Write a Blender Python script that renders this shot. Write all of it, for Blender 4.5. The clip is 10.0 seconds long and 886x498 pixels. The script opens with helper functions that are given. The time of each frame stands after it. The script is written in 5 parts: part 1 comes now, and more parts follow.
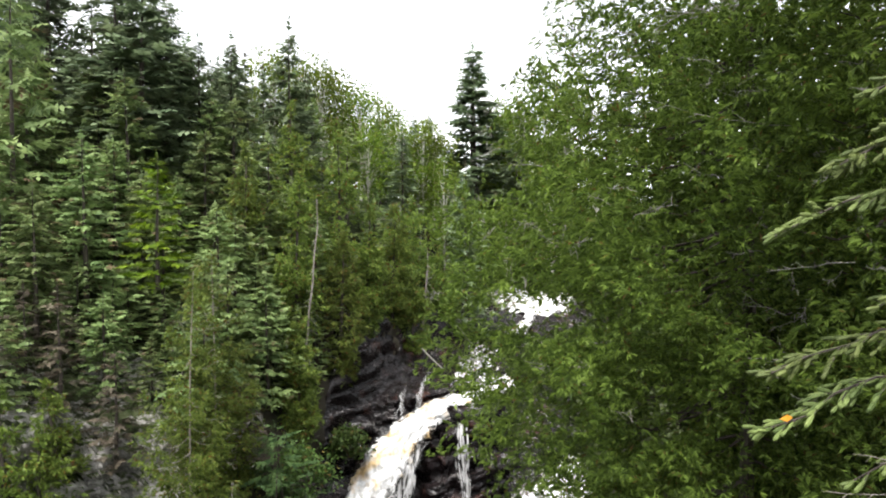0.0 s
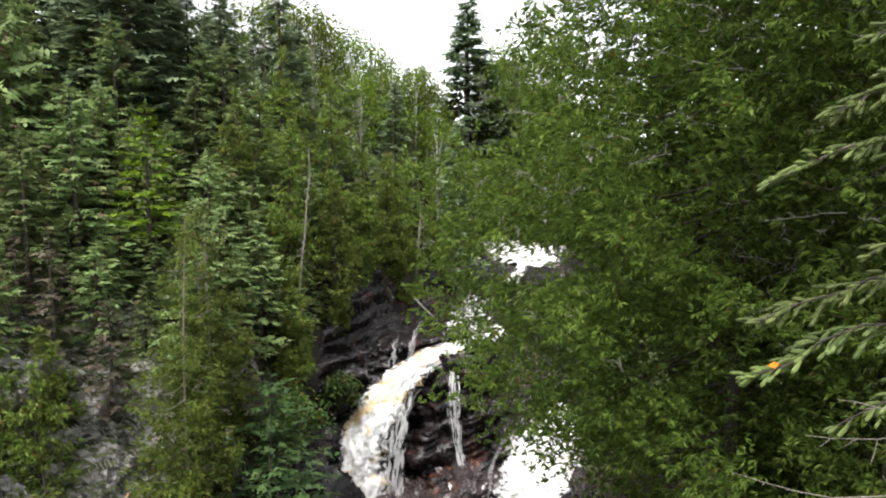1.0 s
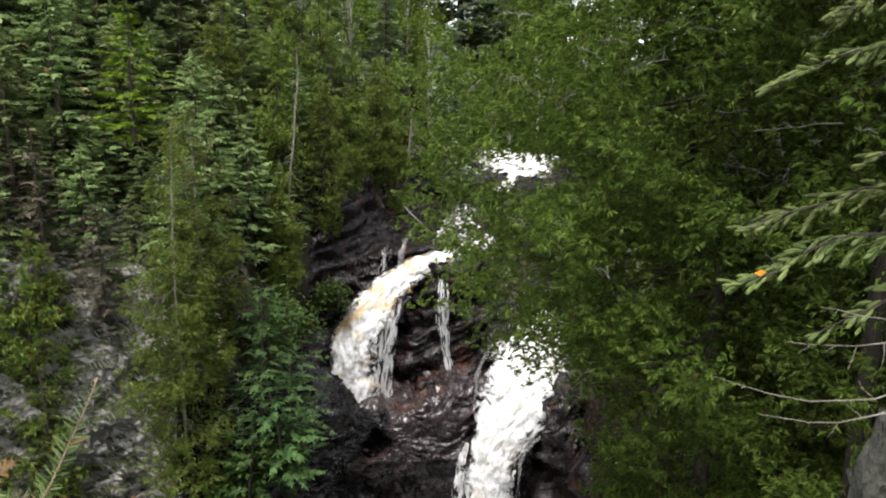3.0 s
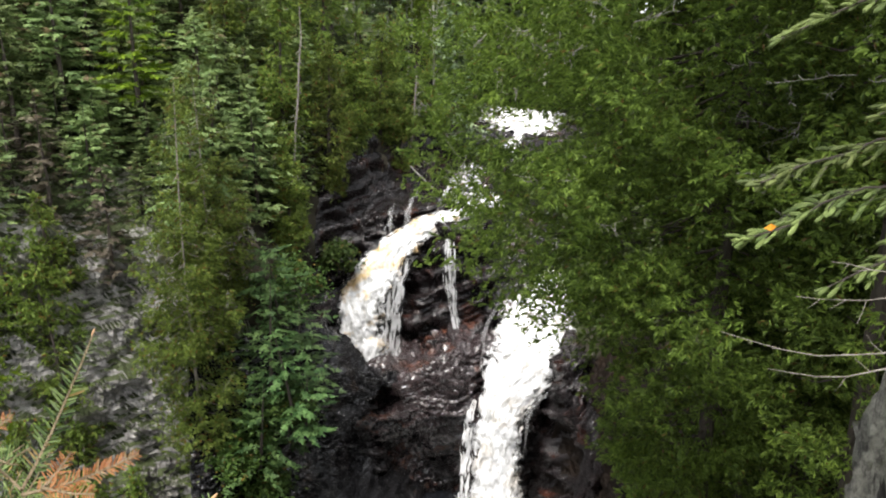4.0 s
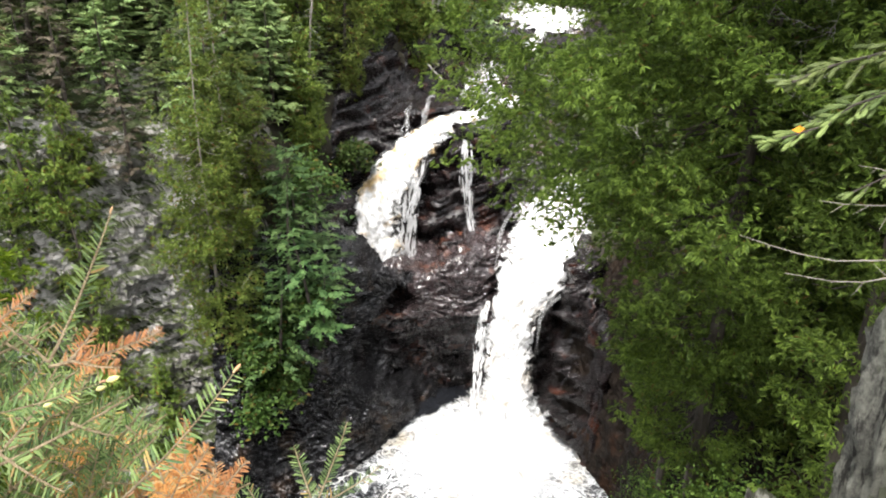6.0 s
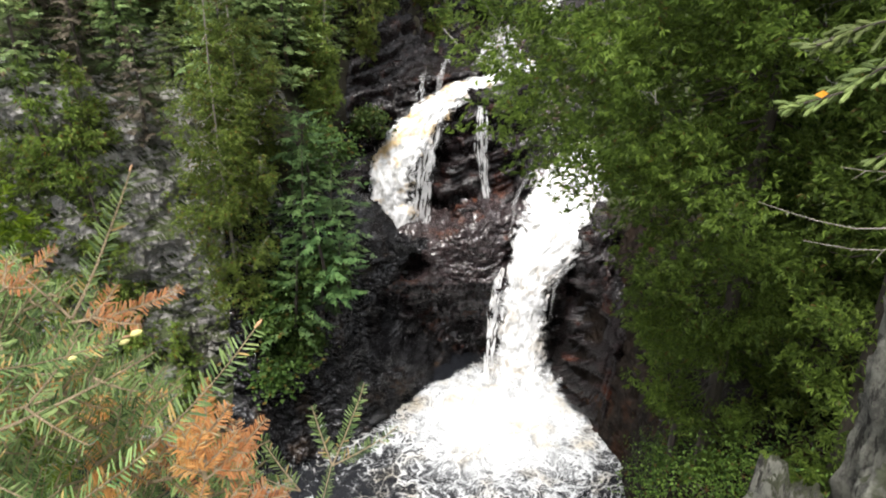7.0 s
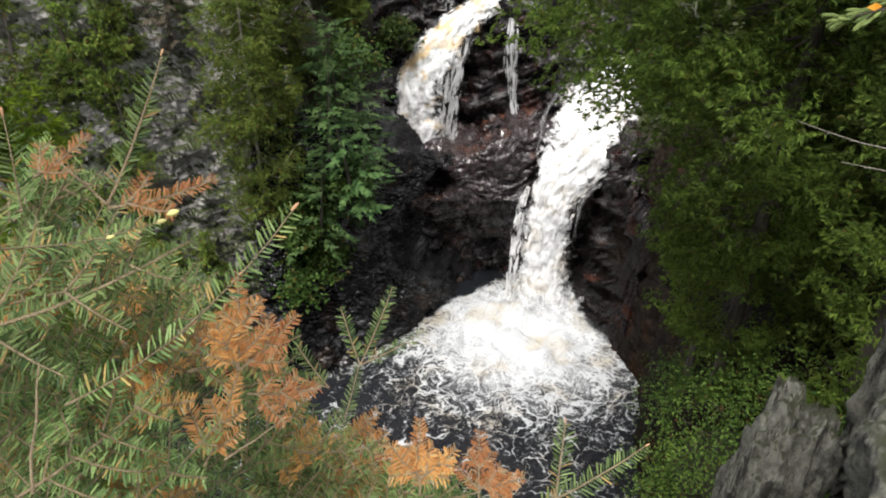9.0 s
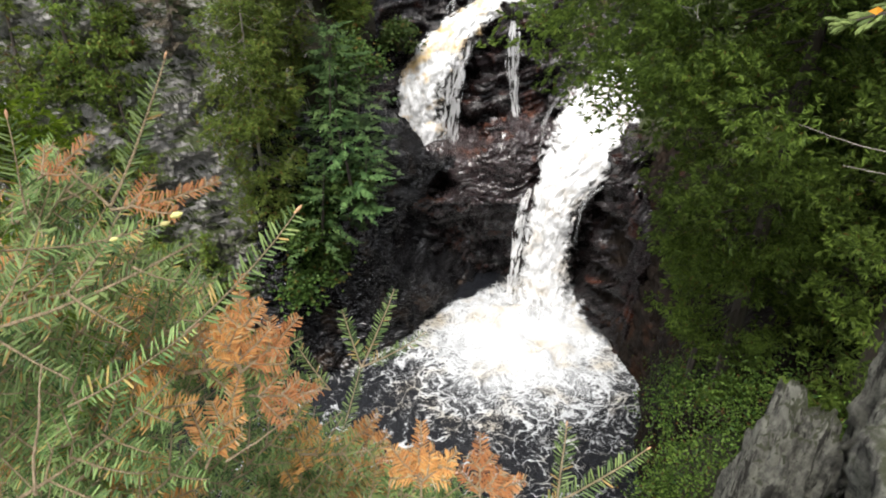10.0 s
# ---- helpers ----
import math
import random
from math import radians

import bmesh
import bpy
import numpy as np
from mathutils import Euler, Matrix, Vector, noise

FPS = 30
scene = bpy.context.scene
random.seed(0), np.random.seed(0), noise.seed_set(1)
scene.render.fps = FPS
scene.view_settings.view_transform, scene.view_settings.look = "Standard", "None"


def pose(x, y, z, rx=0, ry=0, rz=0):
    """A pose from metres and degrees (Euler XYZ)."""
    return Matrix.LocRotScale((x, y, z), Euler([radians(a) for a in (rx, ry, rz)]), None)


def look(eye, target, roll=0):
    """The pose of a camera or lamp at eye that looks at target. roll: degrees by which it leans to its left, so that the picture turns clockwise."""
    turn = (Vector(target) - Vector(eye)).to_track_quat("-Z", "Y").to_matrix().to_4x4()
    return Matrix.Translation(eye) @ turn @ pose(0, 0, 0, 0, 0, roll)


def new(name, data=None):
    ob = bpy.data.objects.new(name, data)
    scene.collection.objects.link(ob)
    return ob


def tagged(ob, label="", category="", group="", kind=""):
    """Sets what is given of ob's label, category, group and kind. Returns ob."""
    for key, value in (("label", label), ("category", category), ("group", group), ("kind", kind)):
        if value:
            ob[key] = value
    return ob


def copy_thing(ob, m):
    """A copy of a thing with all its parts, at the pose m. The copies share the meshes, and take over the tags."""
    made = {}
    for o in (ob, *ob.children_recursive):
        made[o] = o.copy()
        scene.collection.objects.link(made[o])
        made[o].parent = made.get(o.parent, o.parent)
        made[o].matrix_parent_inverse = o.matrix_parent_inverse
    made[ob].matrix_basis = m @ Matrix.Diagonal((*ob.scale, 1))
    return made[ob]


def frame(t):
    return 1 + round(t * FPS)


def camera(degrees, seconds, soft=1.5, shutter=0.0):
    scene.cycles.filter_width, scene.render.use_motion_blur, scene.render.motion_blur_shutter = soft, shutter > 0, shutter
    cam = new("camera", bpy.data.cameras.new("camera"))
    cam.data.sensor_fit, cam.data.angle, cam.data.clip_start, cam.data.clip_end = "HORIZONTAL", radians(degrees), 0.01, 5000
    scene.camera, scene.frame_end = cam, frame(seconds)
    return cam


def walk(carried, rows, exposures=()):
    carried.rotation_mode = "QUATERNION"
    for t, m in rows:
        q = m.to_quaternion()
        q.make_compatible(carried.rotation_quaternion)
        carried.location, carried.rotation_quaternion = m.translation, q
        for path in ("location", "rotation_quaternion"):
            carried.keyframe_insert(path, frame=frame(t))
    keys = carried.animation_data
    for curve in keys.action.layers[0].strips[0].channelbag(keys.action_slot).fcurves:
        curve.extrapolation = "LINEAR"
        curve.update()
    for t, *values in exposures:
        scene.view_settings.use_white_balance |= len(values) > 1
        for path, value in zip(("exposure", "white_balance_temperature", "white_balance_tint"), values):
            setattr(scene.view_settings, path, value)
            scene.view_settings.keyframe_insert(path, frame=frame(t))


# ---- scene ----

# ---- camera ----
cam = camera(62.67, 10.0, soft=1.9, shutter=0.3)
PATH = [
    (0.0, -0.011, -0.113, 22.099, 1.27, -0.39, 0.50),
    (0.5, -0.007, -0.098, 22.087, 1.23, -2.22, 0.66),
    (1.0, -0.007, -0.086, 22.072, 0.72, -4.28, 0.16),
    (1.5, -0.009, -0.081, 22.068, 0.32, -5.16, -0.22),
    (2.0, -0.012, -0.083, 22.056, -0.11, -7.09, -0.14),
    (2.5, -0.006, -0.060, 22.043, -0.06, -9.53, -0.86),
    (4.0, 0.001, -0.004, 22.007, 0.47, -14.58, -0.15),
    (4.5, 0.000, 0.000, 22.000, 0.70, -16.60, -0.10),
    (5.0, -0.002, 0.006, 21.993, 0.92, -18.48, 0.17),
    (5.5, -0.005, 0.011, 21.982, 1.23, -20.91, -0.45),
    (7.0, -0.013, 0.011, 21.968, 3.09, -24.86, -0.40),
    (7.5, -0.017, 0.015, 21.953, 3.45, -27.61, -0.78),
    (8.0, -0.021, 0.011, 21.951, 4.49, -28.45, -0.77),
    (8.5, -0.023, 0.012, 21.942, 4.66, -30.19, -1.42),
    (9.0, -0.025, 0.011, 21.940, 5.47, -31.42, -0.81),
    (9.5, -0.025, 0.011, 21.940, 5.39, -31.58, -0.52),
    (10.0, -0.026, 0.010, 21.941, 5.63, -31.23, -0.90),
]
walk(cam, [(t, pose(x, y, z, 90 + p, r, a)) for t, x, y, z, a, p, r in PATH],
     exposures=[(0.0, 1.53), (1.0, 1.34), (2.5, 1.09), (4.0, 1.40), (4.7, 1.84), (5.5, 1.97), (7.0, 1.45), (7.5, 1.17), (8.5, 0.88), (9.2, 1.14), (10.0, 1.27)])

# ---- light: a bright overcast sky ----
world = bpy.data.worlds.new("overcast_sky")
scene.world = world
world.use_nodes = True
wn, wl = world.node_tree.nodes, world.node_tree.links
sky = wn.new("ShaderNodeTexSky")
sky.sky_type, sky.sun_disc = "NISHITA", False
sky.sun_elevation, sky.sun_rotation = radians(68), radians(203)
sky.air_density, sky.dust_density, sky.ozone_density = 1.0, 1.0, 1.0
soft_sky = wn.new("ShaderNodeHueSaturation")
soft_sky.inputs["Saturation"].default_value = 0.12
wl.new(sky.outputs[0], soft_sky.inputs["Color"])
wl.new(soft_sky.outputs[0], wn["Background"].inputs["Color"])
wn["Background"].inputs["Strength"].default_value = 0.15

sun = new("sun", bpy.data.lights.new("sun", "SUN"))
sun.data.energy, sun.data.angle, sun.data.color = 2.2, radians(24), (1.0, 0.96, 0.9)
sun.matrix_world = look((-13, -5, 85), (0, 25, 5))


# ---- materials ----
def material(name):
    m = bpy.data.materials.new(name)
    m.use_nodes = True
    n, l = m.node_tree.nodes, m.node_tree.links
    return m, n, l, n["Principled BSDF"]


def ramp(n, l, fac, stops):
    r = n.new("ShaderNodeValToRGB")
    e = r.color_ramp.elements
    while len(e) < len(stops):
        e.new(0.5)
    for el, (p, c) in zip(e, stops):
        el.position, el.color = p, (*c, 1) if len(c) == 3 else c
    l.new(fac, r.inputs[0])
    return r.outputs[0]


def tex(n, l, scale, detail=6, rough=0.6, stretch=(1, 1, 1), warp=0.0, coord="Object"):
    tc, mp, nt = n.new("ShaderNodeTexCoord"), n.new("ShaderNodeMapping"), n.new("ShaderNodeTexNoise")
    mp.inputs["Scale"].default_value = stretch
    nt.inputs["Scale"].default_value, nt.inputs["Detail"].default_value = scale, detail
    nt.inputs["Roughness"].default_value, nt.inputs["Distortion"].default_value = rough, warp
    l.new(tc.outputs[coord], mp.inputs[0])
    l.new(mp.outputs[0], nt.inputs["Vector"])
    return nt.outputs[0]


def mixc(n, l, fac, a, b, how="MIX"):
    m = n.new("ShaderNodeMix")
    m.data_type, m.blend_type = "RGBA", how
    for s, v in ((m.inputs[0], fac), (m.inputs[6], a), (m.inputs[7], b)):
        if hasattr(v, "is_output"):
            l.new(v, s)
        elif isinstance(v, tuple):
            s.default_value = (*v, 1)
        else:
            s.default_value = v
    return m.outputs[2]


def bump(n, l, p, h, strength, dist):
    b = n.new("ShaderNodeBump")
    b.inputs["Strength"].default_value, b.inputs["Distance"].default_value = strength, dist
    l.new(h, b.inputs["Height"])
    l.new(b.outputs[0], p.inputs["Normal"])


def foliage(name, dark, light, dead=None, dead_part=0.0, rough=0.55, glow=0.3):
    """Leaves or needles: each spray takes its own tone, each tree leans a little to one side of it."""
    m, n, l, p = material(name)
    g, o = n.new("ShaderNodeNewGeometry"), n.new("ShaderNodeObjectInfo")
    stops = [(0.0, dark), (1.0 - dead_part - 0.01, light)]
    if dead:
        stops += [(1.0 - dead_part, dead)]
    c = ramp(n, l, g.outputs["Random Per Island"], stops)
    hs = n.new("ShaderNodeHueSaturation")
    mr = n.new("ShaderNodeMapRange")
    mr.inputs[3].default_value, mr.inputs[4].default_value = 0.75, 1.3
    l.new(o.outputs["Random"], mr.inputs[0])
    l.new(mr.outputs[0], hs.inputs["Value"])
    mh = n.new("ShaderNodeMapRange")
    mh.inputs[3].default_value, mh.inputs[4].default_value = 0.49, 0.51
    l.new(o.outputs["Random"], mh.inputs[0])
    l.new(mh.outputs[0], hs.inputs["Hue"])
    l.new(c, hs.inputs["Color"])
    patch = tex(n, l, 1.3, 3)
    col = mixc(n, l, 0.55, hs.outputs[0], ramp(n, l, patch, [(0.3, (0.55, 0.6, 0.55)), (0.7, (1.25, 1.2, 1.0))]), "MULTIPLY")
    l.new(col, p.inputs["Base Color"])
    p.inputs["Roughness"].default_value = rough
    p.inputs["Specular IOR Level"].default_value = 0.22
    tr, mx = n.new("ShaderNodeBsdfTranslucent"), n.new("ShaderNodeMixShader")
    l.new(col, tr.inputs[0])
    mx.inputs[0].default_value = glow
    l.new(p.outputs[0], mx.inputs[1])
    l.new(tr.outputs[0], mx.inputs[2])
    l.new(mx.outputs[0], n["Material Output"].inputs[0])
    return m


def bark(name, dark, light, scale=6.0):
    m, n, l, p = material(name)
    t = tex(n, l, scale, 8, 0.7, (1, 1, 0.25))
    l.new(ramp(n, l, t, [(0.3, dark), (0.7, light)]), p.inputs["Base Color"])
    p.inputs["Roughness"].default_value = 0.9
    bump(n, l, p, t, 0.8, 0.03)
    return m


def rock(name, dark, mid, light, rough=(0.25, 0.6), scale=0.8, moss=None, stretch=(1, 1, 1), rust=None, relief=0.9, cracks=0.8, lichen=None, wet=0.0, gloss=0.42):
    """Rock: broad patches, fine grain, cracks, and moss where it lies flat enough."""
    m, n, l, p = material(name)
    big = tex(n, l, scale, 5, 0.6, stretch, 0.6)
    fine = tex(n, l, scale * 9, 8, 0.72, stretch)
    c = mixc(n, l, 0.5, ramp(n, l, big, [(0.3, dark), (0.55, mid), (0.75, light)]),
             ramp(n, l, fine, [(0.3, dark), (0.52, mid), (0.72, light)]))
    if rust:
        c = mixc(n, l, ramp(n, l, tex(n, l, scale * 0.7, 4, 0.6), [(0.56, (0, 0, 0)), (0.7, (0.75, 0.75, 0.75))]), c, rust)
    vo = n.new("ShaderNodeTexVoronoi")
    vo.feature = "DISTANCE_TO_EDGE"
    vo.inputs["Scale"].default_value = scale * 2.3
    tc, mp = n.new("ShaderNodeTexCoord"), n.new("ShaderNodeMapping")
    mp.inputs["Scale"].default_value = stretch
    add = n.new("ShaderNodeVectorMath")
    l.new(tc.outputs["Object"], mp.inputs[0])
    l.new(mp.outputs[0], add.inputs[0])
    l.new(mixc(n, l, 0.6, (0.0, 0.0, 0.0), fine), add.inputs[1])
    l.new(add.outputs[0], vo.inputs["Vector"])
    crack = ramp(n, l, vo.outputs["Distance"], [(0.0, (0.35, 0.35, 0.35)), (0.06, (1, 1, 1))])
    c = mixc(n, l, cracks, c, crack, "MULTIPLY")
    if lichen:
        c = mixc(n, l, ramp(n, l, tex(n, l, 10.0, 7, 0.75, (1, 1, 0.7)), [(0.43, (0, 0, 0)), (0.6, (0.85, 0.85, 0.85))]), c, lichen)
        c = mixc(n, l, ramp(n, l, tex(n, l, 4.2, 6, 0.7, (1.8, 1.8, 0.22), 0.5), [(0.41, (0.9, 0.9, 0.9)), (0.47, (0, 0, 0))]), c, (0.02, 0.017, 0.014))
    if moss:
        g, sep = n.new("ShaderNodeNewGeometry"), n.new("ShaderNodeSeparateXYZ")
        l.new(g.outputs["Normal"], sep.inputs[0])
        ad = n.new("ShaderNodeMath")
        ad.operation = "MULTIPLY"
        l.new(sep.outputs[2], ad.inputs[0])
        l.new(ramp(n, l, tex(n, l, 1.1, 6, 0.7), [(0.35, (0.5, 0.5, 0.5)), (0.6, (1.3, 1.3, 1.3))]), ad.inputs[1])
        green = ramp(n, l, tex(n, l, 5, 6, 0.8), [(0.3, (moss[0] * 0.4, moss[1] * 0.4, moss[2] * 0.4)), (0.7, moss)])
        c = mixc(n, l, ramp(n, l, ad.outputs[0], [(0.42, (0, 0, 0)), (0.62, (1, 1, 1))]), c, green)
    l.new(c, p.inputs["Base Color"])
    l.new(ramp(n, l, fine, [(0.3, (rough[0],) * 3), (0.7, (rough[1],) * 3)]), p.inputs["Roughness"])
    p.inputs["Specular IOR Level"].default_value = gloss
    p.inputs["Coat Weight"].default_value, p.inputs["Coat Roughness"].default_value = wet, 0.16
    both = mixc(n, l, 0.5 if cracks > 0.2 else 0.05, fine, crack)
    bump(n, l, p, both, relief, 0.12)
    return m


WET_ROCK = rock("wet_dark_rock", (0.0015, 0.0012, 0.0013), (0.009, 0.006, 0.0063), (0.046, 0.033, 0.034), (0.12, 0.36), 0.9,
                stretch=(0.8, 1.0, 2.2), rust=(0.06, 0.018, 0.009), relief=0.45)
SHELF_ROCK = rock("purple_brown_wet_rock", (0.0075, 0.00525, 0.005625), (0.033, 0.0225, 0.02325), (0.09, 0.066, 0.066), (0.09, 0.36), 0.9,
                  stretch=(0.8, 1.0, 2.4), rust=(0.13, 0.045, 0.02), relief=0.7, cracks=0.35, wet=0.7)
WALL_ROCK = rock("grey_wet_rock", (0.003808, 0.003808, 0.004352), (0.01469, 0.01414, 0.01578), (0.04624, 0.04515, 0.04787), (0.08, 0.34), 0.9,
                 stretch=(1.0, 1.0, 1.5), rust=(0.05, 0.03, 0.018), relief=1.0, cracks=0.35, wet=0.55, gloss=0.3)
# The wall's shade is put into the colour: base and gloss near black.
BROWN_ROCK = rock("shaded_brown_streaked_rock", (0.002, 0.0014, 0.001), (0.0085, 0.0055, 0.0036), (0.026, 0.016, 0.0095), (0.5, 0.8), 0.7,
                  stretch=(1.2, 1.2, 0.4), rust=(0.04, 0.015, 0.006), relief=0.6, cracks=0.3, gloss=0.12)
CLIFF = rock("grey_cliff_rock", (0.07, 0.066, 0.064), (0.40, 0.38, 0.36), (0.70, 0.67, 0.64), (0.6, 0.9), 0.9,
             moss=(0.07, 0.09, 0.03))
LICHEN_ROCK = rock("lichen_grey_rock", (0.025, 0.024, 0.02), (0.16, 0.155, 0.135), (0.34, 0.335, 0.285), (0.7, 0.95), 4.5,
                   moss=(0.12, 0.13, 0.075), stretch=(1.3, 1.3, 0.4), relief=1.0, lichen=(0.36, 0.36, 0.30))
SOIL = rock("forest_floor", (0.012, 0.010, 0.006), (0.03, 0.025, 0.014), (0.07, 0.052, 0.03), (0.8, 1.0), 0.5,
            moss=(0.05, 0.065, 0.018), cracks=0.0)
SPRUCE = foliage("spruce_needles", (0.1032, 0.1565, 0.06192), (0.2666, 0.3483, 0.1419), (0.129, 0.0946, 0.0559), 0.07)
# Distance haze is mixed into these needles: paler and greyer than the near spruce.
FAR_SPRUCE = foliage("hazy_spruce_needles", (0.085, 0.1232, 0.07225), (0.2295, 0.289, 0.17), (0.068, 0.0595, 0.03825), 0.04)
# Blue is raised a little to carry the bluish haze over the bank.
CEDAR = foliage("cedar_scales", (0.07316, 0.1121, 0.02596), (0.236, 0.3092, 0.06844), (0.1888, 0.0944, 0.0295), 0.04)
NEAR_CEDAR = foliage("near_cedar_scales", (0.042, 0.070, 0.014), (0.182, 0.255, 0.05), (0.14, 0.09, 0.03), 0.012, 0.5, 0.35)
BIRCH = foliage("birch_leaves", (0.0697, 0.1189, 0.01476), (0.1968, 0.2706, 0.0369), (0.1968, 0.1804, 0.041), 0.05, glow=0.4)
SHRUB = foliage("shrub_leaves", (0.0224, 0.0496, 0.0096), (0.08, 0.132, 0.028), (0.104, 0.072, 0.016), 0.06, glow=0.35)
BUSH = foliage("bush_leaves", (0.02, 0.055, 0.01), (0.15, 0.25, 0.045), (0.10, 0.06, 0.02), 0.04, glow=0.35)
SAPLING = foliage("sapling_needles", (0.026, 0.062, 0.02), (0.12, 0.20, 0.07), glow=0.3)
YELLOW_FIR = foliage("young_fir_needles", (0.07, 0.13, 0.01), (0.19, 0.27, 0.02), glow=0.35)
BLUE_SPRUCE = foliage("pale_spruce_needles", (0.0663, 0.0936, 0.02964), (0.2106, 0.2574, 0.0936), glow=0.25)
FIR = foliage("fir_needles", (0.04, 0.085, 0.028), (0.275, 0.37, 0.14), (0.40, 0.28, 0.11), 0.08, 0.4, 0.35)
DEAD_FIR = foliage("rusty_dead_needles", (0.42, 0.175, 0.062), (0.60, 0.325, 0.135), (0.42, 0.33, 0.20), 0.16, 0.6, 0.3)
DEAD_SPRUCE = foliage("dead_spruce_twigs", (0.05, 0.04, 0.03), (0.17, 0.145, 0.115), (0.06, 0.09, 0.03), 0.15)
BUD = foliage("pale_yellow_bud", (0.6, 0.55, 0.2), (0.75, 0.7, 0.35))
TIP = foliage("tan_pink_bud", (0.5, 0.27, 0.16), (0.55, 0.33, 0.22))
DEAD_LEAF = foliage("orange_leaf", (0.75, 0.28, 0.03), (0.8, 0.32, 0.04))
GREY_WOOD = bark("weathered_grey_wood", (0.11, 0.10, 0.09), (0.30, 0.285, 0.255))
BARK = bark("brown_bark", (0.02, 0.016, 0.013), (0.085, 0.068, 0.055))
PALE_BARK = bark("pale_cedar_bark", (0.11, 0.095, 0.08), (0.36, 0.32, 0.28))
BIRCH_BARK = bark("white_birch_bark", (0.3, 0.28, 0.25), (0.7, 0.68, 0.64))
TWIG = bark("tan_twig_bark", (0.15, 0.105, 0.06), (0.40, 0.31, 0.19), 60)


def foam(name, streak, cover, tan=0.35, gap=0.0, cap=1.0):
    """White water: streaks along the flow (u across, v along), tea-coloured where the sheet is thin, holes where it tears."""
    m, n, l, p = material(name)
    uv, mp = n.new("ShaderNodeTexCoord"), n.new("ShaderNodeMapping")
    mp.inputs["Scale"].default_value = streak
    l.new(uv.outputs["UV"], mp.inputs[0])
    nt = n.new("ShaderNodeTexNoise")
    nt.inputs["Scale"].default_value, nt.inputs["Detail"].default_value, nt.inputs["Roughness"].default_value = 1.0, 7, 0.62
    nt.inputs["Distortion"].default_value = 0.4
    l.new(mp.outputs[0], nt.inputs["Vector"])
    # Grey veins put the shading of the churned sheet into its colour.
    white = ramp(n, l, nt.outputs[0], [(cover - 0.14, (0.30, 0.295, 0.285)), (cover - 0.03, (0.52, 0.52, 0.515)), (cover + 0.10, (0.82, 0.82, 0.83))])
    tea = ramp(n, l, tex(n, l, 0.8, 4, 0.6), [(0.5, (0, 0, 0)), (0.64, (tan, tan, tan))])
    c = mixc(n, l, tea, white, (0.62, 0.42, 0.17))
    l.new(c, p.inputs["Base Color"])
    p.inputs["Roughness"].default_value = 0.45
    p.inputs["Subsurface Weight"].default_value = 0.0
    bump(n, l, p, nt.outputs[0], 0.14, 0.1)
    sep = n.new("ShaderNodeSeparateXYZ")
    l.new(uv.outputs["UV"], sep.inputs[0])
    edge = ramp(n, l, sep.outputs[0], [(0.0, (0, 0, 0)), (0.3, (1, 1, 1)), (0.7, (1, 1, 1)), (1.0, (0, 0, 0))])
    ad = n.new("ShaderNodeMath")
    ad.operation = "MULTIPLY_ADD"
    l.new(edge, ad.inputs[0])
    ad.inputs[1].default_value = 0.5
    l.new(nt.outputs[0], ad.inputs[2])
    hole = ramp(n, l, ad.outputs[0], [(0.50 + gap, (0, 0, 0)), (0.74 + gap, (cap, cap, cap))])
    tp, mx = n.new("ShaderNodeBsdfTransparent"), n.new("ShaderNodeMixShader")
    l.new(hole, mx.inputs[0])
    l.new(tp.outputs[0], mx.inputs[1])
    l.new(p.outputs[0], mx.inputs[2])
    l.new(mx.outputs[0], n["Material Output"].inputs[0])
    return m


WHITE_WATER = foam("white_water", (8, 2.0, 1), 0.47, 0.9, 0.10)
THICK_WATER = foam("thick_white_water", (9, 2.2, 1), 0.44, 0.2, 0.06)
RIVER_WHITE = foam("river_white_water", (7, 1.6, 1), 0.46, 0.15, 0.2)


def thin_spray(name, density):
    """Falling drops too fine to tell apart: a white film that lets most light through."""
    m, n, l, p = material(name)
    p.inputs["Base Color"].default_value, p.inputs["Roughness"].default_value = (0.85, 0.86, 0.87, 1), 0.5
    tp, mx = n.new("ShaderNodeBsdfTransparent"), n.new("ShaderNodeMixShader")
    l.new(ramp(n, l, tex(n, l, 2.2, 5, 0.7, (1.0, 1.0, 0.4)), [(0.3, (density * 0.25,) * 3), (0.6, (density,) * 3)]), mx.inputs[0])
    l.new(tp.outputs[0], mx.inputs[1])
    l.new(p.outputs[0], mx.inputs[2])
    l.new(mx.outputs[0], n["Material Output"].inputs[0])
    return m


SPRAY = thin_spray("white_water_threads", 0.13)
MIST = thin_spray("white_splash", 0.25)
TORN_WATER = foam("torn_white_water", (7, 1.4, 1), 0.46, 0.1, 0.40, 0.8)
VEIL_WATER = foam("thin_white_veil", (9, 0.9, 1), 0.46, 0.0, 0.44, 0.4)
CASCADE_WATER = foam("cascade_water", (9, 1.6, 1), 0.5, 0.2, 0.42, 0.6)


